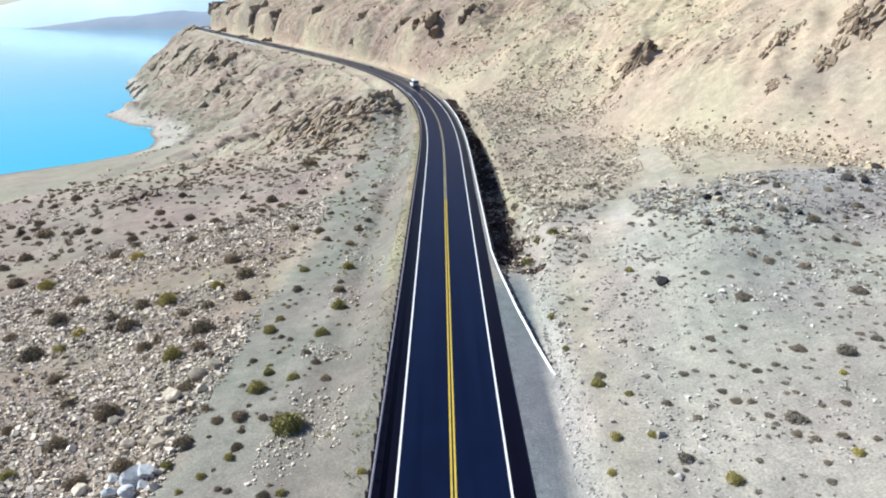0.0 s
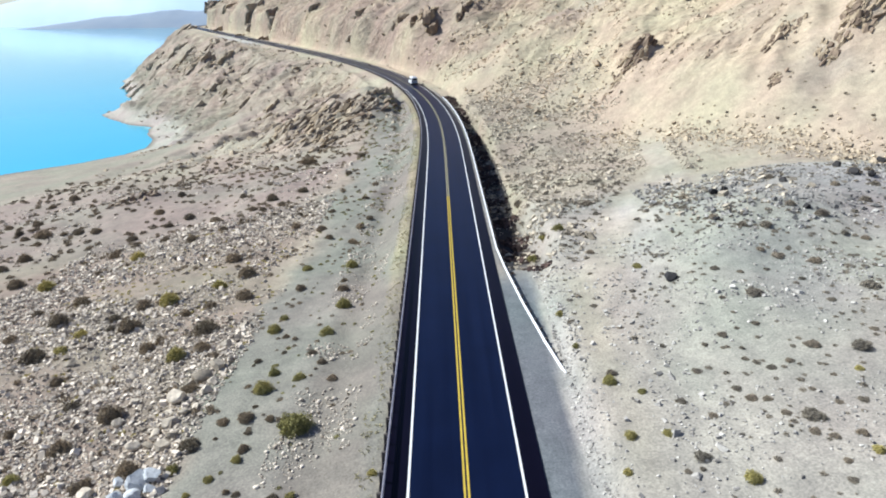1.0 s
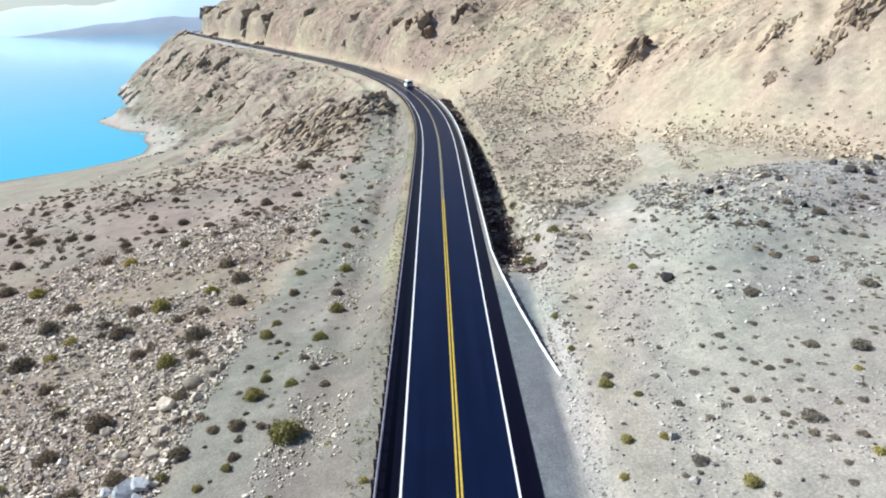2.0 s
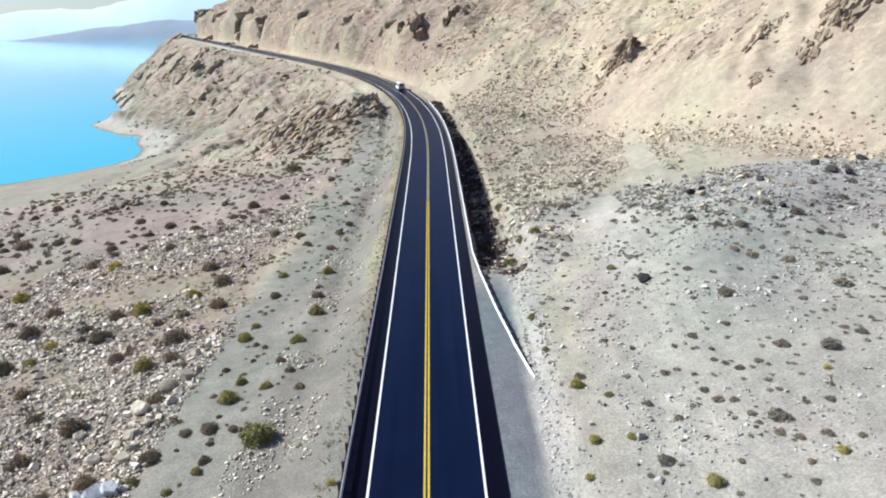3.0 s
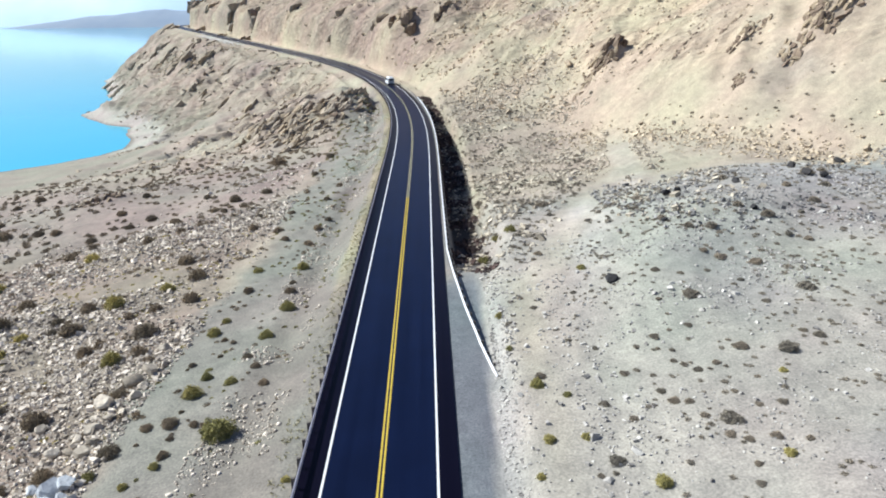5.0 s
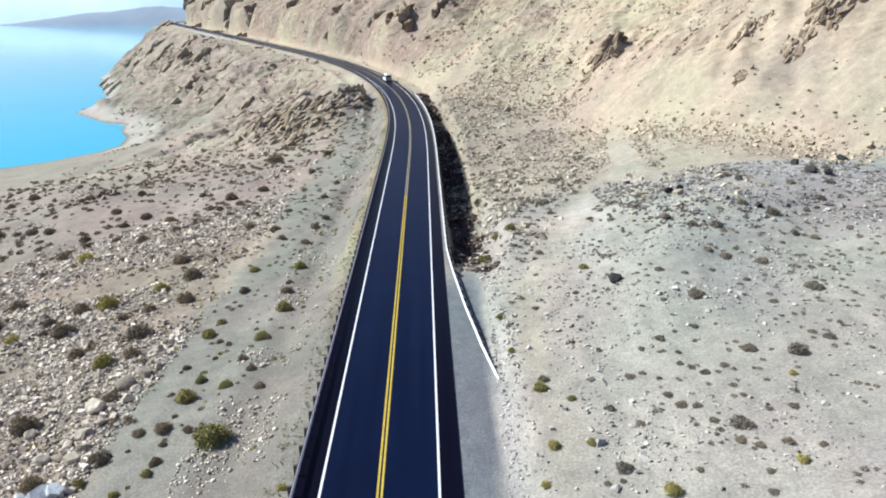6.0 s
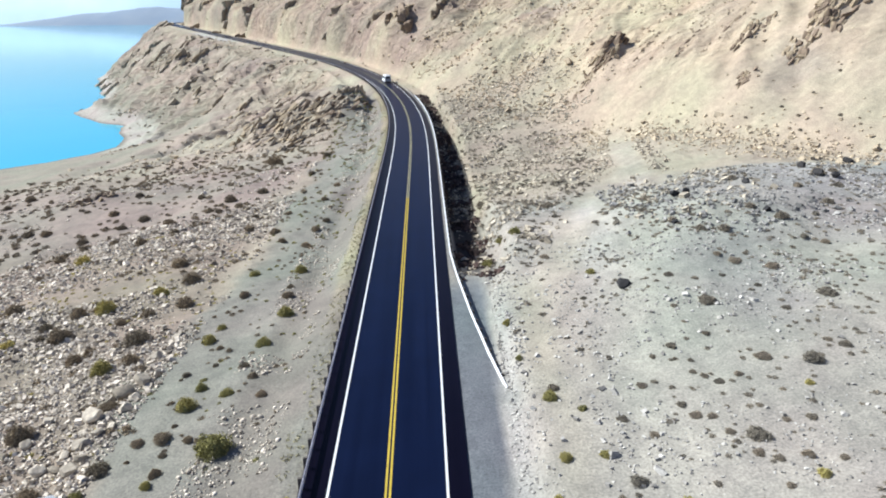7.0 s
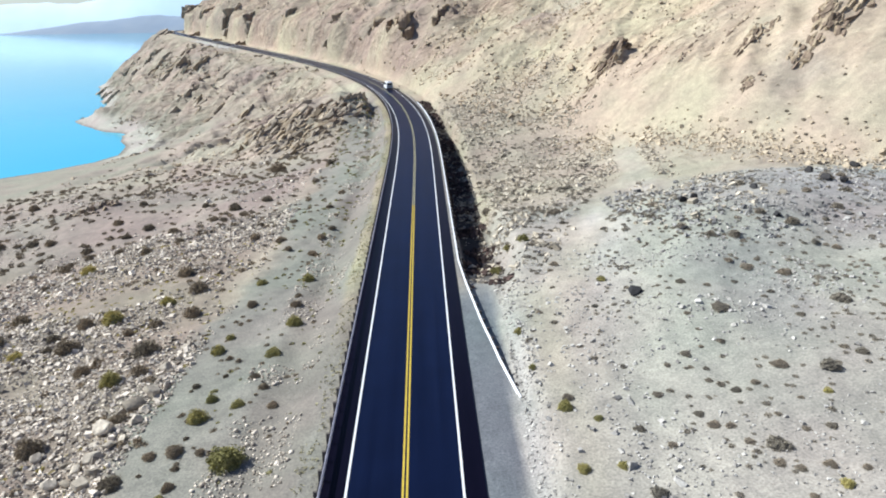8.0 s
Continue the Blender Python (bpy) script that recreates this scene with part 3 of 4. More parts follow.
def boulder(mesh, x, y, size, seed, label, group, sink=0.25):
    rng = np.random.RandomState(seed)
    ob = tagged(new("boulder", mesh), label, "boulder", group)
    s = size * np.array([rng.uniform(0.8, 1.2), rng.uniform(0.65, 1.0), rng.uniform(0.5, 0.8)])
    ob.matrix_basis = Matrix.LocRotScale((x, y, level(x, y) + s[2] * (0.42 - sink)), Euler((rng.uniform(-0.25, 0.25), rng.uniform(-0.25, 0.25), rng.uniform(0, 6.3))), Vector(s))
    return ob


def block_mesh(name, seed, mat):
    """A split block of bedrock: a slab with chipped corners, about 1 m across."""
    rng = np.random.RandomState(seed)
    bm = bmesh.new()
    bmesh.ops.create_cube(bm, size=1.0)
    bmesh.ops.subdivide_edges(bm, edges=bm.edges[:], cuts=2, use_grid_fill=True)
    for _ in range(9):
        n = rng.normal(size=3)
        n /= np.linalg.norm(n)
        nv, r = Vector(n), rng.uniform(0.34, 0.60)
        for v in bm.verts:
            over = v.co.dot(nv) - r
            if over > 0: v.co -= nv * over
    for v in bm.verts: v.co += 0.05 * noise.noise_vector(v.co * 2.5 + Vector((seed, 0, 0)))
    bmesh.ops.remove_doubles(bm, verts=bm.verts[:], dist=0.05)
    me = bpy.data.meshes.new(name)
    bm.to_mesh(me)
    bm.free()
    me.materials.append(mat)
    return me


def outcrop(x, y, size, count, mats, seed, label, lean=35, turn=-40, tall=0.75):
    """A few large fractured blocks of bedrock along one strike, with broken pieces round them."""
    rng = np.random.RandomState(seed)
    base = tagged(new("rock_outcrop"), label, "rock outcrop", "rock outcrops on the slopes")
    z0 = level(x, y)
    base.matrix_basis = pose(x, y, z0)
    a = radians(turn)
    for k in range(count * 3):
        large = k < count
        along, side = rng.normal(0, 0.22 if large else 0.36) * size, rng.normal(0, 0.08 if large else 0.22) * size
        px, py = x + along * math.cos(a) - side * math.sin(a), y + along * math.sin(a) + side * math.cos(a)
        s = size * (rng.uniform(0.19, 0.34) * (1 - 0.5 * min(1, abs(along) / size)) if large else rng.uniform(0.025, 0.075))
        ob = new("rock", CRAG_MESHES[mats[k % len(mats)]][rng.randint(4)])
        ob.parent = base
        dims = Vector((s * rng.uniform(1.2, 2.3), s * rng.uniform(0.5, 0.85), s * tall * rng.uniform(0.8, 1.3)))
        ob.matrix_basis = Matrix.LocRotScale((px - x, py - y, level(px, py) - z0 - dims.z * (0.16 if large else 0.0)),
                                             Euler((radians(rng.uniform(-14, 14)), radians(-lean + rng.uniform(-10, 10)), a + rng.uniform(-0.22, 0.22))), dims)
    return base


def bedded_ledge(x, y, length, depth, count, mats, seed, label, turn, dip, long=4.5, fat=1.0):
    """Steep ribs of bedded rock, side by side on a face; dip: the way the ribs run up."""
    rng = np.random.RandomState(seed)
    base = tagged(new("rock_outcrop"), label, "rock outcrop", "rock outcrops on the slopes")
    z0 = level(x, y)
    base.matrix_basis = pose(x, y, z0)
    a = radians(turn)
    for k in range(count):
        along, side = rng.uniform(-0.5, 0.5) * length, rng.normal(0, 0.3) * depth
        px, py = x + along * math.cos(a) - side * math.sin(a), y + along * math.sin(a) + side * math.cos(a)
        ob = new("rock", CRAG_MESHES[mats[rng.randint(len(mats))]][rng.randint(4)])
        ob.parent = base
        way = Vector(dip) + 0.22 * Vector(rng.normal(size=3))
        dims = Vector((rng.uniform(0.20, 0.42) * long * fat, rng.uniform(0.16, 0.30) * long * fat, long * rng.uniform(0.45, 1.15)))
        ob.matrix_basis = Matrix.LocRotScale((px - x, py - y, level(px, py) - z0 - 0.04 * long), way.to_track_quat("Z", "Y"), dims)
    return base


CRAG_MESHES = {key: [block_mesh("rock", 100 + 10 * i + k, mat) for k in range(4)]
               for i, (key, mat) in enumerate((("tan", MAT_CRAG), ("red", MAT_RED), ("grey", MAT_GREYCRAG)))}
PALE_MESHES = [boulder_mesh("boulder", 7 + k, MAT_PALE) for k in range(5)]

T = "tan fractured bedrock outcrop on the dry hillside"
R = "rust-brown overhanging crag on the tan hillside"
G = "grey-brown jagged bedrock ledge beside the road"
OUTCROPS = [  # x, y, size, blocks, rock, lean, turn, label
    (-2, 303, 20, 9, ("red", "tan"), 10, 75, R), (-9, 314, 16, 6, ("tan", "red", "tan"), 12, 70, R), (-20, 342, 20, 7, ("tan", "grey"), 12, 70, T),
    (10, 290, 14, 6, ("tan", "red"), 14, 65, T), (-44, 392, 18, 5, ("tan", "grey"), 10, 66, T), (-82, 460, 18, 5, ("grey", "tan"), 8, 62, T),
    (-126, 530, 26, 7, ("grey", "red"), 8, 62, T), (-155, 582, 28, 7, ("grey", "tan"), 8, 62, T), (-196, 660, 28, 7, ("grey", "tan"), 8, 62, T),
    (-228, 720, 34, 8, ("grey", "red"), 8, 62, T),
    (-134, 443, 20, 7, ("grey", "tan"), 35, 50, T), (-134, 395, 18, 7, ("grey", "tan"), 35, 50, T), (-115, 403, 15, 6, ("grey", "tan"), 35, 50, T),
    (-229, 618, 24, 8, ("grey",), 30, 55, T), (-240, 593, 22, 8, ("grey",), 30, 55, T), (-75, 283, 10, 5, ("grey", "tan"), 35, 50, T),
    (-160, 470, 20, 7, ("grey", "tan"), 35, 50, T), (-250, 562, 16, 7, ("grey",), 30, 45, T), (-286, 640, 20, 8, ("grey",), 30, 45, T),
    (-320, 725, 20, 8, ("grey",), 30, 45, T), (-268, 600, 18, 8, ("grey",), 30, 45, T), (-262, 640, 22, 8, ("grey",), 30, 55, T),
    (-283, 682, 24, 8, ("grey",), 30, 55, T), (-300, 730, 24, 8, ("grey",), 30, 55, T), (-205, 555, 22, 8, ("grey", "tan"), 30, 55, T),
    (-250, 700, 22, 8, ("grey",), 30, 55, T), (-232, 470, 11, 6, ("grey",), 20, 20, T), (-174, 528, 20, 6, ("grey", "red"), 30, 55, T), (-152, 512, 13, 8, ("grey",), 10, 60, T), (-19.5, 216, 8, 8, ("grey",), 15, 60, G),
    (-58, 300, 11, 5, ("grey", "tan"), 35, 50, T), (-80, 320, 12, 5, ("grey", "tan"), 35, 50, T), (-185, 520, 18, 7, ("grey", "tan"), 35, 50, T),
    (-100, 350, 12, 6, ("grey", "tan"), 35, 50, T)]
for k, (x, y, size, count, mats, lean, turn, label) in enumerate(OUTCROPS):
    outcrop(x, y, size, count, mats, 300 + k, label, lean, turn, 1.15 if lean < 20 else 0.85)
for k, (x, y, length, depth, count, mats, long) in enumerate((
        (-23.0, 208, 12, 12, 40, ("grey", "grey", "red"), 4.6), (-31.0, 202, 16, 16, 60, ("grey", "tan", "red"), 5.4), (-40.0, 204, 18, 18, 56, ("grey", "tan"), 5.6),
        (-47.0, 214, 18, 16, 40, ("grey", "tan"), 5.4), (-36.0, 186, 14, 14, 34, ("grey", "tan"), 4.4), (-28.0, 190, 10, 12, 22, ("grey", "tan"), 3.6))):
    bedded_ledge(x, y, length, depth, count, mats, 360 + k, G, 110, (0.75, 0.12, 0.66), long)
for k, (x, y, length, depth, count, mats, turn, long, label) in enumerate((
        (48.5, 170.6, 8, 4.5, 60, ("red", "red", "tan"), 42, 3.5, R), (42.0, 167.5, 7, 3, 26, ("tan", "red"), 42, 2.0, T), (62.6, 127.8, 3.5, 1.8, 20, ("tan", "red"), 35, 1.7, T),
        (66.5, 139.0, 6, 3, 30, ("tan", "red"), 35, 2.0, T), (70.5, 139.5, 5, 2, 18, ("tan", "red"), 35, 1.6, T), (80.5, 131.2, 11, 6, 90, ("red", "tan"), 25, 2.9, R),
        (74.0, 128.8, 9, 4.5, 50, ("tan", "tan", "red"), 25, 2.2, T), (60.5, 152.0, 11, 1.5, 16, ("tan", "red"), 38, 1.4, T), (68.0, 147.5, 11, 1.5, 16, ("tan", "red"), 38, 1.4, T),
        (55.0, 163.0, 10, 1.5, 15, ("tan", "red"), 40, 1.4, T), (-66.5, 137.0, 10, 3.5, 44, ("grey", "tan", "red"), 20, 1.9, "low jagged rock outcrop above the lake beach"))):
    bedded_ledge(x, y, length, depth, count, mats, 420 + k, label, turn, (0.55, 0.20, 0.80), long, 1.25)
for k, (x, y) in enumerate(((-62, 250), (-72, 268), (-52, 232), (-88, 300), (-105, 340), (-118, 372), (-128, 418), (-150, 452), (-168, 498), (-190, 540))):
    bedded_ledge(x, y, 12 + 0.02 * y, 6, 12, ("grey", "tan"), 380 + k, "grey-brown ribs of bedrock on the steep lake slope", 100, (0.78, 0.15, 0.58), 3.0 + 0.007 * y)

EDGE_BOULDERS = (  # along the edge of the rubble field
    (-21.1, 50.9, 1.66), (-21.8, 48.9, 2.1), (-22.7, 45.8, 1.57), (-20.7, 46.5, 1.17), (-21.9, 42.2, 1.3), (-21.4, 39.5, 1.31), (-22.6, 39.9, 1.03),
    (-23.9, 40, 0.92), (-25, 35.3, 1.22), (-21.8, 55.9, 1.19), (-21.2, 59.6, 1.08), (-21.4, 43.5, 0.94), (-20.6, 48.1, 1), (-20.2, 52.4, 0.91),
    (-20.7, 44.2, 0.75), (-21.1, 40.4, 1.02), (-22.7, 41.2, 0.86), (-26.6, 43.4, 0.98), (-27.4, 42.1, 0.9), (-37.5, 56.7, 1.24), (-26.5, 46.3, 1.01))
BLACK_BOULDERS = (
    (19.9, 56.2, 1.21), (52.6, 87.5, 1.33), (64.6, 96.1, 1.7), (38.5, 68.4, 0.95), (33, 79.8, 1.25), (34.5, 80.5, 1.05), (29, 68.7, 0.91),
    (42.1, 81, 0.98), (53.7, 81.8, 1.28), (52.1, 82.9, 1.51))
EDGE = "pale angular boulder at the edge of the rubble field"
for k, (x, y, size) in enumerate(EDGE_BOULDERS):
    boulder(PALE_MESHES[k % 5], x, y, size, 500 + k, EDGE, "boulders of the rubble field", 0.16)
for k in range(210):
    rng = np.random.RandomState(900 + k)
    y = 30 + 62 * rng.uniform() ** 1.4
    boulder(PALE_MESHES[k % 5], -20.6 - 0.02 * (y - 40) - abs(rng.normal(0, 4.2)) + rng.uniform(0, 0.9), y, rng.uniform(0.25, 0.6), k, EDGE, "boulders of the rubble field")
for k in range(60):
    rng = np.random.RandomState(1300 + k)
    boulder(PALE_MESHES[k % 5], rng.uniform(9, 22), rng.uniform(72, 150), rng.uniform(0.4, 0.9), 40 + k, "pale boulder in the dry wash below the road", "boulders in the wash")
blue = [boulder_mesh("boulder", 31 + k, MAT_BLUE) for k in range(3)]
boulder(blue[0], -21.7, 35.4, 2.0, 3, "large bluish white boulder below the road", "boulders of the rubble field", 0.12)
for k, (dx, dy, s) in enumerate(((0.9, 0.5, 1.2), (-0.9, -1.0, 1.4), (0.5, -1.5, 1.3), (1.2, -0.7, 0.8), (-1.4, 0.6, 0.8), (0.2, 1.3, 0.7))):
    boulder(blue[k % 3], -21.7 + dx, 35.4 + dy, s, 20 + k, "bluish white stone in a heap below the road", "boulders of the rubble field", 0.16)
dark = [boulder_mesh("boulder", 51 + k, MAT_DARK) for k in range(2)]
for k, (x, y, size) in enumerate(BLACK_BOULDERS):
    boulder(dark[k % 2], x, y, size, 70 + k, "single black basalt boulder on pale ground", "black boulders", 0.1)


# many small pieces in one mesh
def turns(rng, n):
    q = rng.normal(size=(n, 4))
    q /= np.linalg.norm(q, axis=1)[:, None]
    w, x, y, z = q.T
    return np.stack([1 - 2 * (y * y + z * z), 2 * (x * y - z * w), 2 * (x * z + y * w), 2 * (x * y + z * w), 1 - 2 * (x * x + z * z), 2 * (y * z - x * w),
                     2 * (x * z - y * w), 2 * (y * z + x * w), 1 - 2 * (x * x + y * y)], -1).reshape(n, 3, 3)


def joined(name, verts, faces, mat, soft=False):
    """One mesh from arrays of vertices (n, 3) and faces (m, k)."""
    k = faces.shape[1]
    me = bpy.data.meshes.new(name)
    me.vertices.add(len(verts))
    me.vertices.foreach_set("co", verts.astype(np.float32).ravel())
    me.loops.add(faces.size)
    me.loops.foreach_set("vertex_index", faces.astype(np.int32).ravel())
    me.polygons.add(len(faces))
    me.polygons.foreach_set("loop_start", np.arange(0, faces.size, k, dtype=np.int32))
    me.polygons.foreach_set("use_smooth", np.full(len(faces), soft))
    me.materials.append(mat)
    me.update(calc_edges=True)
    return me


BLOCK_V = np.array([(x, y, z) for x in (-0.5, 0.5) for y in (-0.5, 0.5) for z in (-0.5, 0.5)])
BLOCK_F = np.array([(0, 1, 3), (0, 3, 2), (4, 6, 7), (4, 7, 5), (0, 4, 5), (0, 5, 1), (2, 3, 7), (2, 7, 6), (0, 2, 6), (0, 6, 4), (1, 5, 7), (1, 7, 3)])


def scatter_stones(name, label, x, y, size, mat, seed, lift=0.14, most=4.2, soft=False):
    rng = np.random.RandomState(seed)
    n = len(x)
    size = np.minimum(size, most * np.median(size))
    V = BLOCK_V[None] * (1 + rng.uniform(-0.42, 0.18, (n, len(BLOCK_V), 3)))
    V = V * rng.uniform(0.5, 1.3, (n, 1, 3))
    V = np.einsum("nij,nkj->nki", turns(rng, n), V) * size[:, None, None]
    V[..., 2] *= 0.8
    V += np.stack([x, y, height(x, y) + lift * size], -1)[:, None]
    F = BLOCK_F[None] + (np.arange(n) * len(BLOCK_V))[:, None, None]
    return tagged(new(name, joined(name, V.reshape(-1, 3), F.reshape(-1, 3), mat, soft)), label, "stones", kind="stuff")


def clumped(rng, n, x0, x1, y0, y1, size, low, seed, ypow=1.0):
    """Random places whose density follows slow noise; x is taken from the road's line."""
    y = y0 + (y1 - y0) * rng.uniform(size=n) ** ypow
    x = rng.uniform(x0, x1, n)
    keep = rough(x, y, size, 3, seed) * 0.5 + 0.5 > low + (1 - low) * 0.75 * rng.uniform(size=n)
    x, y = x[keep], y[keep]
    return x + road_x(y), y


rng = np.random.RandomState(5)
x, y = clumped(rng, 98000, -60, -19.4, 24, 112, 11, 0.14, 81, 1.35)
thin = rng.uniform(size=len(x)) > 0.5 * smooth(70, 104, y)
x, y = x[thin], y[thin]
scatter_stones("rubble", "mauve and pale angular rubble below the road", x, y, np.exp(rng.normal(-2.10, 0.52, len(x))) * (0.8 + y / 160), MAT_RUBBLE, 6, 0.24, 4.2)
x, y = clumped(rng, 8000, -110, -20, 95, 190, 12, 0.36, 83)
scatter_stones("rubble", "scattered stones on the slope above the lake", x, y, np.exp(rng.normal(-1.42, 0.45, len(x))), MAT_RUBBLE, 7)
x, y = clumped(rng, 17000, -13.5, -7.6, 24, 215, 4, 0.40, 84, 1.15)
scatter_stones("gravel", "pale gravel on the road embankment", x, y, np.exp(rng.normal(-2.25, 0.5, len(x))), MAT_RUBBLE, 8, 0.14, 4.2, True)
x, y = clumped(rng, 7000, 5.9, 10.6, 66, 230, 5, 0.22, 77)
scatter_stones("riprap", "reddish broken rock on the road embankment, darkened for shade", x, y, np.exp(rng.normal(-0.95, 0.38, len(x))), MAT_RIPRAP, 16)
x, y = clumped(rng, 4200, 26, 72, 64, 97, 5, 0.30, 79)
scatter_stones("rubble", "dark grey stones along the terrace edge", x, y, np.exp(rng.normal(-1.40, 0.42, len(x))), MAT_DARKSTONE, 14)
x, y = clumped(rng, 25000, 6.4, 44, 68, 215, 6, 0.34, 85)
off = np.abs(x - road_x(y) - np.interp(y, TRACK_Y, TRACK_D)) > 2.2 + 0.8 * rough(x, y, 6, 2, 4)
off &= (y > 98) | (x < 22) | (rng.uniform(size=len(x)) < 0.25)
x, y = x[off], y[off]
scatter_stones("rubble", "pale stones in the dry wash", x, y, np.minimum(np.exp(rng.normal(-1.36, 0.5, len(x))), 0.8), MAT_WASHSTONE, 9, 0.2)
x, y = clumped(rng, 6000, 7, 36, 88, 215, 5, 0.02, 109)
off = np.abs(x - road_x(y) - np.interp(y, TRACK_Y, TRACK_D)) > 2.4
x, y = x[off], y[off]
scatter_stones("rubble", "small tan stones on the floor of the wash", x, y, np.exp(rng.normal(-1.6, 0.5, len(x))), MAT_WASHSTONE, 20)
x, y = clumped(rng, 26000, 9.5, 66, 22, 96, 7, 0.50, 86, 0.85)
off = np.abs(x - road_x(y) - np.interp(y, TRACK_Y, TRACK_D)) > 1.9 + 0.8 * rough(x, y, 6, 2, 4)
x, y = x[off], y[off]
scatter_stones("rubble", "grey stones on the terrace", x, y, np.exp(rng.normal(-2.3, 0.42, len(x))) * (0.65 + y / 100), MAT_TERRACE, 10, 0.14, 2.6)
rng2 = np.random.RandomState(207)
y = rng2.uniform(27, 66, 1500)
x = road_x(y) + 7.4 + 1.2 * smooth(24, 62, y) + np.abs(rng2.normal(0, 1.0, 1500))
scatter_stones("gravel", "white broken stones beside the gravel shoulder", x, y, np.exp(rng2.normal(-2.35, 0.5, 1500)), MAT_TERRACE, 18)
rng2 = np.random.RandomState(205)
y = rng2.uniform(25, 60, 700)
x = road_x(y) + 14.2 + 1.0 * rough(y, y * 0 + 1, 9, 2, 6) + rng2.normal(0, 1.5, 700)
for cx, cy, rx, ry, n in ((25.0, 51.6, 2.6, 1.6, 260), (34.3, 56, 3.2, 1.8, 260), (20, 66, 3.0, 3.0, 300), (42, 66, 5.0, 2.5, 260)):
    x, y = np.append(x, cx + rx * rng2.normal(size=n)), np.append(y, cy + ry * rng2.normal(size=n))
scatter_stones("rubble", "pale stones strewn in a streak on the terrace", x, y, np.exp(rng2.normal(-2.1, 0.5, len(x))), MAT_TERRACE, 17)
x, y = clumped(rng, 11000, 12, 120, 90, 290, 14, 0.40, 87)
d_, _ = across(x, y)
on = (d_ > np.interp(y, FOOT_Y, FOOT_D) - 6) & (rng.uniform(size=len(x)) > 0.8 * smooth(-4, 4, d_ - np.interp(y, FOOT_Y, FOOT_D)) * (1 - smooth(130, 160, y)))
x, y = x[on], y[on]
scatter_stones("scree", "tan scree stones on the hillside", x, y, np.exp(rng.normal(-1.10, 0.48, len(x))), MAT_SCREE, 11)
rng2 = np.random.RandomState(209)
y = rng2.uniform(92, 150, 1800)
x = road_x(y) + np.interp(y, FOOT_Y, FOOT_D) + rng2.normal(-3.5, 3.5, 1800)
off = np.abs(x - road_x(y) - np.interp(y, TRACK_Y, TRACK_D)) > 2.4
scatter_stones("scree", "tan stones gathered along the foot of the hill", x[off], y[off], np.exp(rng2.normal(-1.3, 0.5, 1800))[off], MAT_SCREE, 19)
x, y = clumped(rng, 2800, 13, 60, 165, 300, 10, 0.36, 78)
scatter_stones("scree", "brown rocky scree above the bend", x, y, np.exp(rng.normal(-0.75, 0.45, len(x))), MAT_BROWNSCREE, 15)
x, y = clumped(rng, 7500, -110, -9, 185, 560, 24, 0.34, 88)
dry = height(x, y) > WATER + 3.5
x, y = x[dry], y[dry]
scatter_stones("scree", "stones on the steep slope above the lake", x, y, np.exp(rng.normal(-0.62, 0.5, len(x))) * (0.75 + y / 900), MAT_SCREE, 12, 0.02)
x, y = clumped(rng, 1000, 9, 70, 240, 640, 25, 0.34, 89)
scatter_stones("scree", "fallen stones above the road cut", x, y, np.exp(rng.normal(-0.25, 0.45, len(x))), MAT_SCREE, 13, 0.0)


# ---- shrubs ----
def leaf_cloud(rng, n, leaf, flat=0.5):
    """Small leaf tufts on and inside a lobed dome 1 m wide; vertices (n, 4, 3)."""
    a, b = rng.uniform(0, 2 * math.pi, n), np.arccos(rng.uniform(-0.12, 1, n))
    lobes = 0.86 + 0.10 * np.sin(a * 3 + rng.uniform(0, 6)) + 0.08 * np.sin(a * 7 + 4 * b + rng.uniform(0, 6))
    r = 0.5 * lobes * rng.uniform(0.25, 1.2, n) ** 0.6
    c = np.stack([r * np.sin(b) * np.cos(a), r * np.sin(b) * np.sin(a), np.abs(r * np.cos(b)) * flat * 2 + 0.02], -1)
    q = np.array([[-0.6, -0.16, 0], [0.6, -0.20, 0.12], [0.55, 0.18, 0], [-0.5, 0.22, 0.15]])
    V = np.einsum("nij,kj->nki", turns(rng, n), q) * (leaf * rng.uniform(0.6, 1.3, n))[:, None, None]
    return V + c[:, None]


def shrub_master(kind, seed, flat):
    rng = np.random.RandomState(seed)
    n = 3000
    V = leaf_cloud(rng, n, 0.055, flat)
    foliage = joined("foliage", V.reshape(-1, 3), np.arange(4 * n).reshape(n, 4), MAT_LEAF[kind])
    bm = bmesh.new()
    for k in range(9):
        a, t = rng.uniform(0, 6.28), rng.uniform(0.15, 0.9)
        top = Vector((0.36 * t * math.cos(a), 0.36 * t * math.sin(a), flat * (1 - 0.6 * t) * 0.8))
        m = Matrix.Translation(top / 2) @ top.to_track_quat("Z", "Y").to_matrix().to_4x4()
        bmesh.ops.create_cone(bm, segments=5, radius1=0.022, radius2=0.006, depth=top.length, matrix=m)
    twigs = bpy.data.meshes.new("stem")
    bm.to_mesh(twigs)
    bm.free()
    twigs.materials.append(MAT_TWIG)
    return foliage, twigs


def shrub(master, x, y, width, turn, label, tall=1.0):
    base = tagged(new("shrub"), label, "shrub", "desert shrubs")
    base.empty_display_size = 0.2
    base.matrix_basis = Matrix.LocRotScale((x, y, level(x, y) - 0.03), Euler((0, 0, turn)), Vector((width, width * 0.92, width * tall)))
    for name, me in zip(("foliage", "stem"), master):
        new(name, me).parent = base
    return base


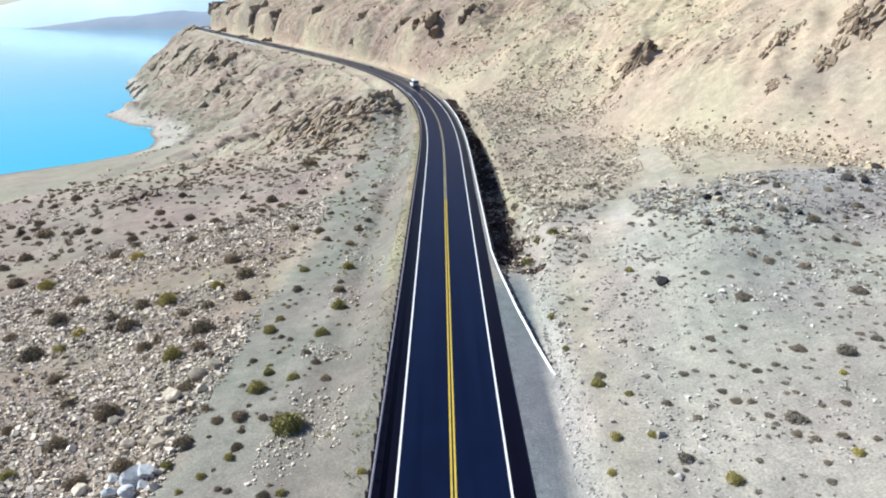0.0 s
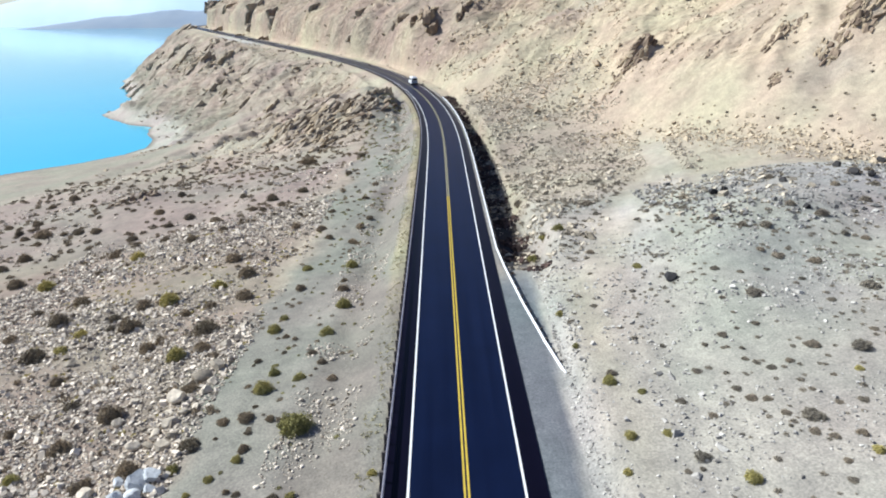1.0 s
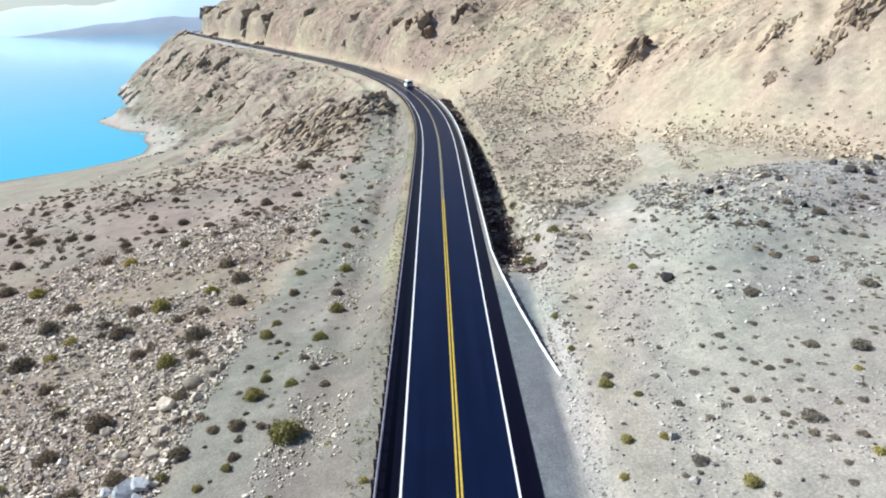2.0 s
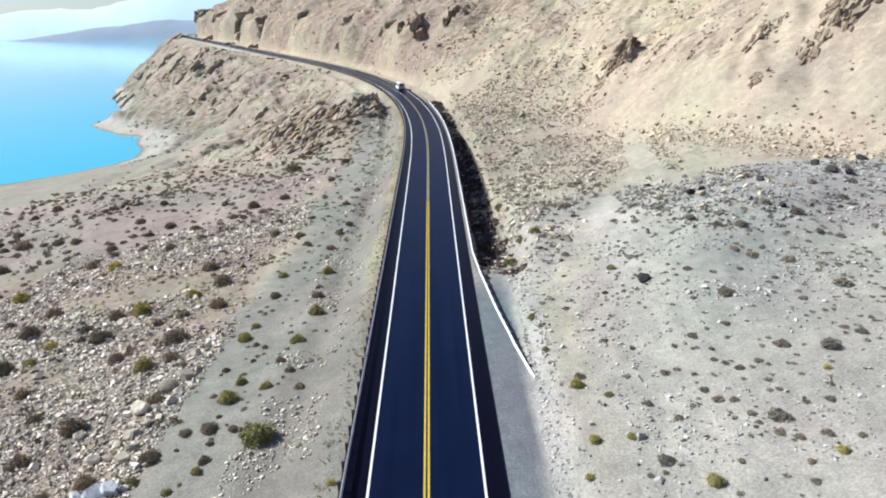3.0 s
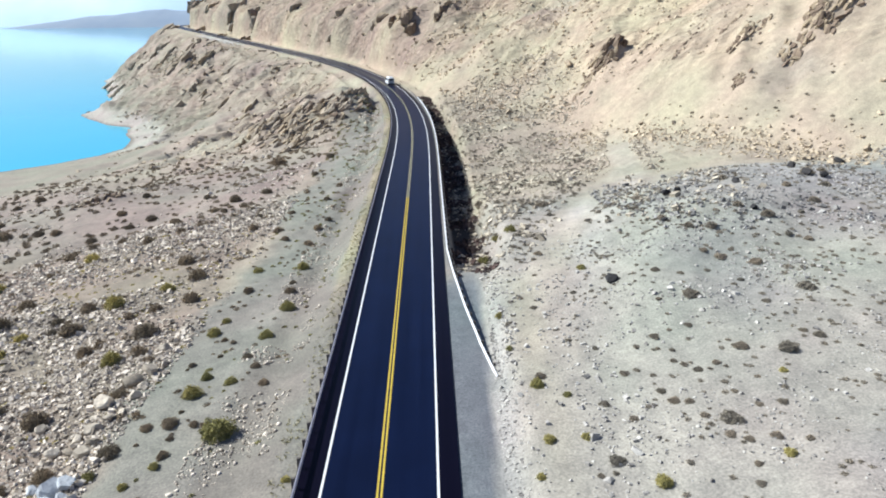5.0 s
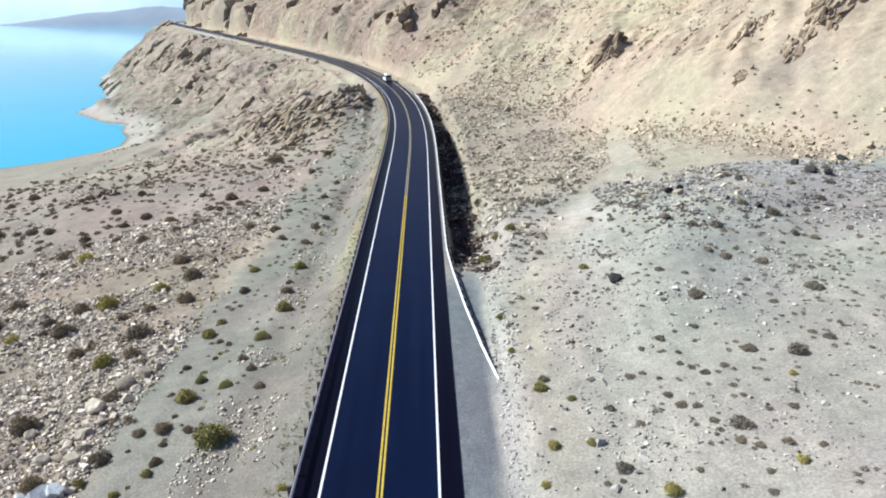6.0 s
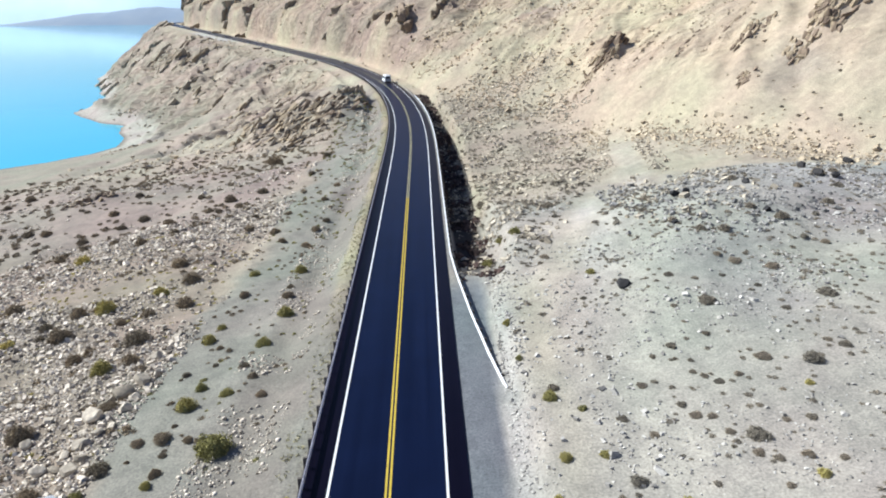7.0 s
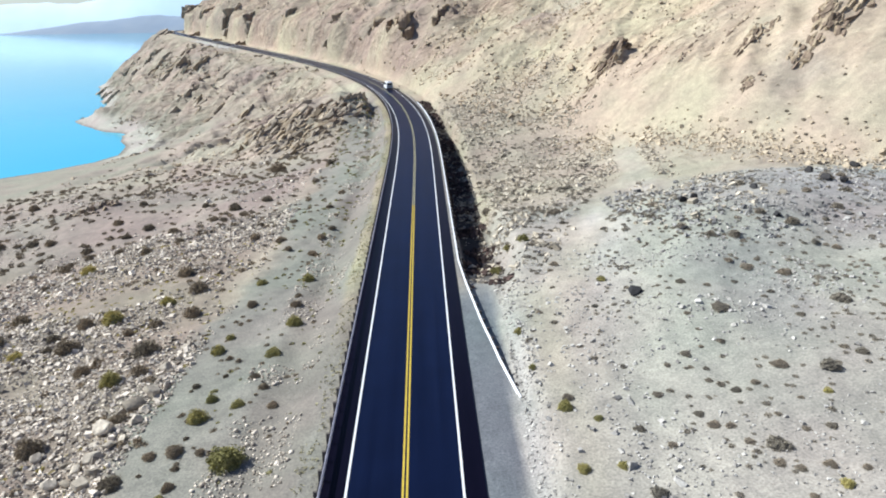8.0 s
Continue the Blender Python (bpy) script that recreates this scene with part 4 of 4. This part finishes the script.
def plant(places, kind, label, seed, flat, tall=1.0):
    masters = [shrub_master(kind, seed + k, flat) for k in range(3)]
    rng = np.random.RandomState(seed)
    for k, (x, y, w) in enumerate(places):
        size = "large " if w > 2.2 else "small " if w < 1.0 else ""
        shrub(masters[k % 3], x, y, w, rng.uniform(0, 6.28), size + label, tall * rng.uniform(0.85, 1.15))


# x, y and width of the shrubs that stand out
OLIVE_SHRUBS = (  # green, leafy, on the strip below the road and by the shoulder
    (-12, 39.9, 2.63), (-12.2, 56, 1.59), (-13.1, 47.3, 1.27), (-15.6, 48.9, 1.17), (-19.7, 36.7, 1.01), (-16.8, 35.2, 0.72), (-10.8, 32.6, 0.78),
    (-15.8, 45.9, 1.74), (-17.6, 57.6, 1.49), (-17.4, 61, 1.04), (-11.5, 62.6, 1.73), (-25.9, 54, 2.05), (-12.3, 76.2, 1.63), (-18, 76.9, 1.46),
    (-17.8, 33.8, 0.6), (10.6, 34.9, 0.9), (12.6, 39.4, 0.68), (9.5, 47.1, 0.68), (9.4, 53.7, 0.97), (9.6, 73.4, 1.57), (18.2, 60.7, 1.01),
    (13, 75.8, 1.6), (11.5, 77.8, 1.23))
YELLOW_SHRUBS = (  # rabbitbrush, dry or in flower
    (-15.4, 36.9, 0.78), (-32.8, 70, 2.55), (-31.3, 37.3, 1.3), (-40.7, 60.7, 1.57), (-56.4, 85.6, 2.66), (-46.2, 92.6, 2.46), (-40.3, 64.2, 1.62),
    (-28.1, 73.7, 1.92), (-5.8, 33.3, 0.69), (10.8, 41.3, 1.15), (27.3, 39.1, 0.69), (9.5, 31.5, 0.63), (12.9, 34.7, 0.77), (16.1, 29.9, 1.07),
    (23.5, 30.7, 0.82))
RUBBLE_SHRUBS = (  # among the stones of the rubble field
    (-62.4, 88.2, 2.79), (-52.6, 98.4, 2.3), (-50.2, 88.1, 1.58), (-71.6, 105.5, 2.61), (-70.9, 98.4, 1.86), (-44.8, 73.3, 2.26), (-44.4, 67.5, 2.57),
    (-50.7, 73.8, 1.65), (-48.6, 65.1, 1.94), (-42.9, 59.5, 2.77), (-36.7, 52.8, 1.41), (-37.8, 67, 1.64), (-35.5, 69.4, 2.07), (-29.5, 66, 1.36),
    (-35, 64.2, 2.75), (-37.2, 64.5, 1.2), (-27, 67.3, 1.75), (-25.1, 60.1, 2.91), (-30.2, 57.6, 1.78), (-24, 55.3, 2), (-25.5, 76.9, 2.57),
    (-23.8, 69.3, 2.16), (-29.1, 83.3, 2.54), (-35.1, 43.4, 1.26), (-29.6, 40.6, 1.88), (-27.6, 44.4, 2.23), (-22, 46.9, 1.32), (-32.1, 46.9, 1.59),
    (-26.2, 36.1, 1.2), (-25.8, 36.7, 1.07), (-23.1, 37.2, 1.84))
STRIP_SHRUBS = (  # low and dark, on the strip below the road
    (-12.3, 67.8, 1.3), (-12.5, 70.6, 0.96), (-17.5, 70, 1.35), (-16.1, 56, 0.81), (-12.8, 51.5, 1.05), (-11.6, 49.4, 1.01), (-17.6, 51.3, 0.76),
    (-17.8, 50.6, 0.42), (-15.5, 52.6, 0.61), (-10.3, 46.7, 0.97), (-17.7, 41.5, 1.06), (-16, 41.6, 1.45), (-14.1, 41.2, 0.78), (-15.7, 43.2, 0.54),
    (-19.3, 39, 1.71), (-15.4, 39.9, 0.64), (-17.7, 39.6, 0.41), (-15.2, 38, 0.99), (-15.2, 33.7, 0.58), (-14.4, 33.3, 0.69), (-11.9, 32.4, 0.89),
    (-18.5, 101.8, 1.33), (-18.8, 92.8, 1.71), (-17, 88.8, 1.17), (-19.8, 133.2, 1.69), (-14, 109.3, 1.4), (-13.1, 119.9, 1.53), (-12, 96.4, 1.25),
    (-13.5, 87, 1.61))
SLOPE_SHRUBS = (  # on the slope above the beach
    (-39.2, 107.2, 2.04), (-39.3, 96.3, 2.14), (-35.5, 99.6, 1.63), (-50.6, 115.4, 1.93), (-48, 119, 2.28), (-45.9, 113.2, 1.56), (-51.5, 103.6, 1.78),
    (-65.3, 117.7, 2.39), (-69.3, 119.1, 2.45), (-76.6, 120.2, 3.61), (-83, 122.9, 1.87), (-80, 119.5, 1.82), (-90.8, 158.2, 2.74), (-94, 154.1, 1.81),
    (-94.1, 136.9, 2.09), (-83.4, 129.9, 2.34), (-55.7, 123.9, 2.06), (-45.4, 100.9, 1.7), (-54.9, 109.7, 1.88), (-39.6, 125.8, 1.67),
    (-56.4, 138, 1.88), (-34.2, 112.7, 1.8), (-32.6, 120.3, 2.53), (-27.3, 122.9, 2.23), (-29.4, 114.1, 1.8), (-32.1, 111.1, 1.47), (-23.1, 95.6, 1.77),
    (-24.1, 103.5, 1.36), (-33.4, 162.6, 4.57), (-19.2, 152, 2.3), (-13.1, 92.9, 1.46))
TERRACE_SHRUBS = (  # on the terrace near the shoulder
    (14.9, 67, 1.08), (14.3, 65.6, 0.76), (13.7, 61, 0.71), (11.6, 56.5, 0.67), (13, 55.9, 0.48), (12.6, 54.4, 0.78), (10.2, 51.8, 0.50),
    (16.4, 55.7, 0.67), (13.7, 49.5, 0.68), (14.2, 47.1, 0.65), (15.4, 49.2, 0.48), (16.1, 45.8, 0.70), (11.2, 42.4, 0.91), (8.2, 35.2, 0.35),
    (12.9, 31.1, 0.54), (14.1, 32.1, 1.11), (13.8, 31.2, 0.46), (16.3, 36.1, 0.77), (17.1, 41.3, 0.83), (14.8, 37.9, 0.82), (19, 44.9, 0.58),
    (20.6, 45.7, 0.90), (21.9, 46.2, 0.48), (20.4, 44.2, 0.47), (21.3, 43.7, 0.58), (23.5, 46.5, 0.68), (20.9, 42.2, 0.63), (22.1, 40.6, 0.84),
    (22.5, 48.3, 0.49), (22.5, 50.7, 0.64), (26.1, 55.6, 0.78), (28.9, 56.4, 0.71))
GRAVEL_SHRUBS = (  # further out on the terrace
    (31.2, 59, 1.39), (30, 60.3, 0.93), (24, 56.3, 1.00), (25.3, 50.9, 1.67), (30.9, 53.9, 0.72), (33.8, 57.2, 1.38), (35.3, 51.2, 1.74),
    (31, 49.3, 0.83), (25.9, 42.5, 1.21), (28.8, 41.5, 1.51), (31, 43.6, 0.77), (31.7, 42.7, 1.02), (23.5, 41, 0.70), (19.3, 37.4, 0.97),
    (18.9, 38.8, 0.77), (20.1, 36.9, 0.75), (17.1, 33.7, 0.44), (20.4, 35.1, 0.73), (21.8, 34.5, 1.58), (23.3, 37.5, 0.55), (21.1, 33, 0.82),
    (21.9, 32.3, 0.71), (24.2, 35.9, 0.62), (25.6, 35.7, 0.77), (25.5, 38.9, 0.57), (23.5, 32.3, 0.83), (25.1, 31.6, 0.62), (21.5, 30.2, 0.59),
    (21, 28.8, 0.67), (19.9, 33.5, 0.40), (37, 54.8, 0.77))
WASH_SHRUBS = (  # along the wash and the foot of the hill
    (11.3, 102, 1.84), (18.7, 86.7, 1.92), (18.2, 109.4, 0.70), (18.6, 80.8, 0.86), (30, 81.4, 1.33), (28.9, 69.4, 1.09), (30.5, 65.8, 1.13),
    (32.6, 65, 1.32), (37.2, 69.5, 1.21), (41.5, 83.4, 1.41), (52.7, 84, 1.75), (39, 66.3, 1.58), (47.3, 78.5, 1.16), (47.8, 73, 1.33),
    (43.4, 67.7, 0.82), (52.2, 78.5, 1.43), (54.8, 84.2, 1.26), (41.1, 61.7, 0.96), (39.6, 62.8, 0.96), (59.7, 119.5, 0.74), (65.5, 112.9, 0.88),
    (69.1, 115.9, 0.74), (73.7, 117, 0.76), (54.7, 129.4, 0.78), (64.7, 117.3, 0.82), (64.3, 109.6, 0.78), (69.2, 107.5, 0.86), (21.6, 105.2, 1.20),
    (33.4, 132.3, 1.06), (25.6, 95.4, 0.75))
plant(OLIVE_SHRUBS, "green", "olive green leafy shrub on pale ground", 21, 0.48)
plant(YELLOW_SHRUBS, "yellow", "yellow dry bush on stony ground", 31, 0.46)
plant(RUBBLE_SHRUBS, "brown", "brown sage shrub among angular stones", 41, 0.46)
plant(STRIP_SHRUBS, "brown", "dark brown low shrub on the strip below the road", 47, 0.42)
plant(SLOPE_SHRUBS, "brown", "dark brown low shrub on the slope above the lake", 51, 0.44)
plant(TERRACE_SHRUBS, "grey", "grey dry shrub on the gravelly terrace", 61, 0.27)
plant(GRAVEL_SHRUBS, "grey", "grey-brown sage shrub on the stony terrace", 66, 0.28)
plant(WASH_SHRUBS, "grey", "grey sage shrub in the dry wash", 71, 0.42)


def scatter_scrub(name, label, x, y, width, mat, seed, flat, n=110, leaf=0.16):
    rng = np.random.RandomState(seed)
    masters = [leaf_cloud(rng, n, leaf, flat) for _ in range(5)]
    out = []
    z = height(x, y)
    for k in range(len(x)):
        a = rng.uniform(0, 6.28)
        M = np.array([[math.cos(a), -math.sin(a), 0], [math.sin(a), math.cos(a), 0], [0, 0, 1]]) * width[k]
        out.append(masters[k % 5].reshape(-1, 3) @ M.T + (x[k], y[k], z[k] - 0.03))
    V = np.concatenate(out)
    return tagged(new(name, joined(name, V, np.arange(len(V)).reshape(-1, 4), mat)), label, "scrub", kind="stuff")


rng = np.random.RandomState(77)
x, y = clumped(rng, 1700, -110, -19, 26, 200, 14, 0.18, 91)
scatter_scrub("scrub", "low brown scrub on the lake-side slope", x, y, rng.uniform(0.4, 1.2, len(x)) * (0.8 + y / 260), MAT_LEAF["brown"], 92, 0.34)
x, y = clumped(rng, 900, -115, -21, 95, 205, 12, 0.12, 105)
scatter_scrub("scrub", "dark brown tufts on the slope above the beach", x, y, rng.uniform(0.6, 1.7, len(x)), MAT_LEAF["brown"], 106, 0.36)
x, y = clumped(rng, 900, -50, -19.5, 26, 100, 9, 0.2, 103)
scatter_scrub("scrub", "yellow-green tufts among the rubble", x, y, rng.uniform(0.2, 0.7, len(x)), MAT_LEAF["yellow"], 104, 0.25)
x, y = clumped(rng, 480, -20, -7.5, 26, 215, 6, 0.14, 93, 0.8)
scatter_scrub("scrub", "small green scrub on the strip below the road", x, y, rng.uniform(0.2, 0.55, len(x)) * (0.7 + y / 120), MAT_LEAF["green"], 94, 0.32)
x, y = clumped(rng, 330, -19.5, -8.0, 28, 215, 5, 0.10, 111, 0.9)
scatter_scrub("scrub", "dark brown tufts on the strip below the road", x, y, rng.uniform(0.25, 0.6, len(x)) * (0.7 + y / 110), MAT_LEAF["brown"], 112, 0.36)
x, y = clumped(rng, 3400, 9.5, 75, 22, 94, 7, 0.22, 95, 0.85)
off = np.abs(x - road_x(y) - np.interp(y, TRACK_Y, TRACK_D)) > 2.0
x, y = x[off], y[off]
scatter_scrub("scrub", "low grey scrub on the terrace", x, y, rng.uniform(0.2, 0.6, len(x)) * (0.75 + y / 130), MAT_LEAF["grey"], 96, 0.26)
x, y = clumped(rng, 1500, 9, 34, 70, 215, 6, 0.15, 107)
off = np.abs(x - road_x(y) - np.interp(y, TRACK_Y, TRACK_D)) > 2.4
x, y = x[off], y[off]
scatter_scrub("scrub", "grey-green scrub in the dry wash", x, y, rng.uniform(0.35, 1.25, len(x)), MAT_LEAF["grey"], 108, 0.30)
x, y = clumped(rng, 300, 8, 130, 100, 280, 18, 0.2, 97)
scatter_scrub("scrub", "sparse scrub on the tan hillside", x, y, rng.uniform(0.3, 0.95, len(x)), MAT_LEAF["brown"], 98, 0.30)
x, y = clumped(rng, 420, -105, -12, 180, 420, 22, 0.2, 99)
scatter_scrub("scrub", "sparse scrub on the steep lake slope", x, y, rng.uniform(0.8, 2.0, len(x)), MAT_LEAF["brown"], 100, 0.30)
x, y = clumped(rng, 1500, -6.9, -5.4, 24, 215, 6, 0.10, 101)
scatter_scrub("dry_grass", "straw-coloured grass along the guard rail", x, y, rng.uniform(0.2, 0.5, len(x)), MAT_GRASS, 102, 0.3, 10, 0.3)

# ---- vehicles ----
def loft(name, sections, mat, parent, label=""):
    """A closed body through rounded cross-sections: (y, z low, z top, half width low, half width top)."""
    bm = bmesh.new()
    rings = []
    for y, z0, z1, w0, w1 in sections:
        r = 0.16 * (z1 - z0)
        pts = [(-w0 * 0.94, z0), (-w0, z0 + r), (-(w0 + w1) / 2 - 0.01, (z0 + z1) / 2), (-w1, z1 - r), (-w1 * 0.93, z1 - r * 0.25), (-w1 * 0.5, z1),
               (w1 * 0.5, z1), (w1 * 0.93, z1 - r * 0.25), (w1, z1 - r), ((w0 + w1) / 2 + 0.01, (z0 + z1) / 2), (w0, z0 + r), (w0 * 0.94, z0)]
        rings.append([bm.verts.new((a, y, b)) for a, b in pts])
    n = len(rings[0])
    for p, q in zip(rings, rings[1:]):
        for k in range(n): bm.faces.new((p[k], p[(k + 1) % n], q[(k + 1) % n], q[k]))
    bm.faces.new(rings[0][::-1]), bm.faces.new(rings[-1])
    bmesh.ops.recalc_face_normals(bm, faces=bm.faces[:])
    return part(name, bm, mat, parent, label, True)


def slab(name, corners, depth, mat, parent, label=""):
    """A thin pane through four corners, given depth along its normal."""
    bm = bmesh.new()
    vs = [Vector(c) for c in corners]
    n = (vs[1] - vs[0]).cross(vs[3] - vs[0]).normalized() * depth
    a, b = [bm.verts.new(v) for v in vs], [bm.verts.new(v + n) for v in vs]
    bm.faces.new(a[::-1]), bm.faces.new(b)
    for k in range(4): bm.faces.new((a[k], a[(k + 1) % 4], b[(k + 1) % 4], b[k]))
    bmesh.ops.recalc_face_normals(bm, faces=bm.faces[:])
    return part(name, bm, mat, parent, label)


def box(name, centre, size, mat, parent, label="", bevel=0.02):
    bm = bmesh.new()
    bmesh.ops.create_cube(bm, size=1, matrix=Matrix.LocRotScale(centre, None, size))
    bmesh.ops.bevel(bm, geom=bm.edges[:], offset=bevel, segments=2, affect="EDGES")
    return part(name, bm, mat, parent, label)


def wheel(x, y, r, parent):
    side = 1 if x > 0 else -1
    bm = bmesh.new()
    bmesh.ops.create_cone(bm, cap_ends=True, segments=24, radius1=r, radius2=r, depth=0.24, matrix=pose(x, y, r, 0, 90, 0))
    bmesh.ops.bevel(bm, geom=[e for e in bm.edges if len(e.link_faces) == 2 and max(len(f.verts) for f in e.link_faces) > 4], offset=0.04, segments=2, affect="EDGES")
    tyre = part("wheel", bm, MAT_TYRE, parent, "black rubber tyre", True)
    bm = bmesh.new()
    bmesh.ops.create_cone(bm, cap_ends=True, segments=16, radius1=r * 0.6, radius2=r * 0.5, depth=0.03, matrix=pose(x + side * 0.13, y, r, 0, 90 * side, 0))
    part("rim", bm, MAT_STEEL, tyre, "silver wheel rim")


MAT_LAMP = plain("clear_lamp_lens", (0.7, 0.72, 0.74), 0.15, 0, 0.05, 3.0)
MAT_TAIL = plain("red_lamp_lens", (0.35, 0.02, 0.015), 0.2, 0, 0.1, 3.0)
# Shade on the van's rear, put into the door colour as blue-grey.
MAT_VAN_SHADE = plain("shade_toned_rear_panel", (0.30, 0.35, 0.42), 0.35, 0, 0.06, 1.0)


def van(y, d):
    """High-roofed white van, its nose along +y."""
    v = tagged(new("van"), "white high-roofed camper van driving away on the asphalt", "van")
    loft("body", [(-2.62, 0.42, 1.10, 0.93, 0.95), (-2.55, 0.34, 1.22, 1.0, 1.02), (0.9, 0.32, 1.24, 1.02, 1.02), (2.1, 0.34, 1.12, 1.0, 0.96), (2.62, 0.40, 0.86, 0.86, 0.8)], MAT_CAR, v)
    loft("roof", [(-2.58, 1.18, 2.22, 1.0, 0.88), (-2.40, 1.18, 2.34, 1.01, 0.90), (0.55, 1.18, 2.36, 1.01, 0.90), (1.05, 1.16, 2.18, 1.0, 0.86), (1.85, 1.10, 1.24, 0.95, 0.86)], MAT_CAR, v, "white painted roof")
    slab("rear_door", [(-0.84, -2.60, 0.55), (0.84, -2.60, 0.55), (0.84, -2.60, 1.35), (-0.84, -2.60, 1.35)], 0.03, MAT_VAN_SHADE, v, "rear doors toned blue-grey for shade")
    slab("rear_window", [(-0.78, -2.60, 1.42), (0.78, -2.60, 1.42), (0.74, -2.595, 2.0), (-0.74, -2.595, 2.0)], 0.025, MAT_GLASS, v, "dark rear window")
    slab("windscreen", [(0.82, 1.82, 1.27), (-0.82, 1.82, 1.27), (-0.76, 1.14, 2.08), (0.76, 1.14, 2.08)], 0.03, MAT_GLASS, v, "dark windscreen")
    for s in (-1, 1):
        for y0, y1 in ((-2.2, -1.0), (-0.9, 0.2), (0.3, 1.0)):
            c = [(s * 1.005, y0, 1.45), (s * 1.005, y1, 1.45), (s * 0.955, y1 - 0.05, 2.0), (s * 0.955, y0, 2.0)]
            slab("side_window", c if s > 0 else c[::-1], 0.02, MAT_GLASS, v, "dark side window")
        box("tail_light", (s * 0.90, -2.58, 1.05), (0.14, 0.08, 0.36), MAT_TAIL, v, "red tail light")
        box("headlight", (s * 0.66, 2.50, 0.80), (0.30, 0.16, 0.18), MAT_LAMP, v, "clear headlight")
        box("mirror", (s * 1.16, 1.15, 1.40), (0.20, 0.10, 0.24), MAT_TRIM, v, "black door mirror")
        for y0 in (-1.65, 1.65): wheel(s * 0.88, y0, 0.36, v)
    box("rear_bumper", (0, -2.66, 0.46), (1.9, 0.14, 0.20), MAT_TRIM, v, "black bumper")
    box("front_bumper", (0, 2.62, 0.46), (1.76, 0.14, 0.22), MAT_TRIM, v, "black bumper")
    box("roof_vent", (0.12, -0.9, 2.38), (0.42, 0.42, 0.09), MAT_TRIM, v, "dark roof vent")
    x, yy, z = beside(y, d)
    v.matrix_basis = pose(x, yy, z + 0.002, math.degrees(math.atan(0.0265)), 0, math.degrees(math.atan(-float(road_slope(y))))) @ Matrix.Scale(1.2, 4)
    return v


def pickup(y, d):
    """White crew-cab pickup truck, its nose along -y."""
    v = tagged(new("pickup_truck"), "white pickup truck driving towards the viewer's side of the road", "pickup truck")
    loft("body", [(-2.85, 0.50, 0.92, 0.86, 0.84), (-2.72, 0.42, 1.04, 0.98, 0.94), (-1.3, 0.40, 1.14, 1.0, 0.98), (2.6, 0.42, 1.16, 1.0, 0.99), (2.8, 0.46, 1.12, 0.97, 0.96)], MAT_CAR, v)
    loft("cab", [(-1.25, 1.08, 1.16, 0.95, 0.86), (-0.45, 1.08, 1.84, 0.97, 0.78), (-0.2, 1.08, 1.90, 0.97, 0.79), (1.1, 1.08, 1.90, 0.97, 0.79), (1.35, 1.08, 1.80, 0.96, 0.78)], MAT_CAR, v)
    loft("bed_cover", [(1.38, 1.10, 1.22, 0.96, 0.94), (2.76, 1.10, 1.20, 0.95, 0.93)], MAT_CAR, v, "white bed cover")
    slab("windscreen", [(-0.80, -1.16, 1.20), (0.80, -1.16, 1.20), (0.70, -0.50, 1.80), (-0.70, -0.50, 1.80)], 0.03, MAT_GLASS, v, "dark windscreen")
    for s in (-1, 1):
        for y0, y1 in ((-0.7, 0.2), (0.3, 1.15)):
            c = [(s * 0.955, y0, 1.26), (s * 0.955, y1, 1.26), (s * 0.86, y1, 1.72), (s * 0.86, y0 + 0.2, 1.72)]
            slab("side_window", c if s > 0 else c[::-1], 0.03, MAT_GLASS, v, "dark side window")
        box("headlight", (s * 0.74, -2.72, 0.84), (0.34, 0.16, 0.20), MAT_LAMP, v, "clear headlight")
        box("tail_light", (s * 0.90, 2.74, 0.92), (0.12, 0.10, 0.40), MAT_TAIL, v, "red tail light")
        box("mirror", (s * 1.13, -0.75, 1.26), (0.22, 0.10, 0.22), MAT_TRIM, v, "black door mirror")
        for y0 in (-1.85, 1.75): wheel(s * 0.87, y0, 0.39, v)
    box("grille", (0, -2.80, 0.76), (1.10, 0.12, 0.34), MAT_TRIM, v, "dark grille")
    box("front_bumper", (0, -2.86, 0.50), (1.86, 0.16, 0.22), MAT_TRIM, v, "dark bumper")
    x, yy, z = beside(y, d)
    v.matrix_basis = pose(x, yy, z + 0.002)
    return v


van(255, 1.9)
pickup(14, -2.3)
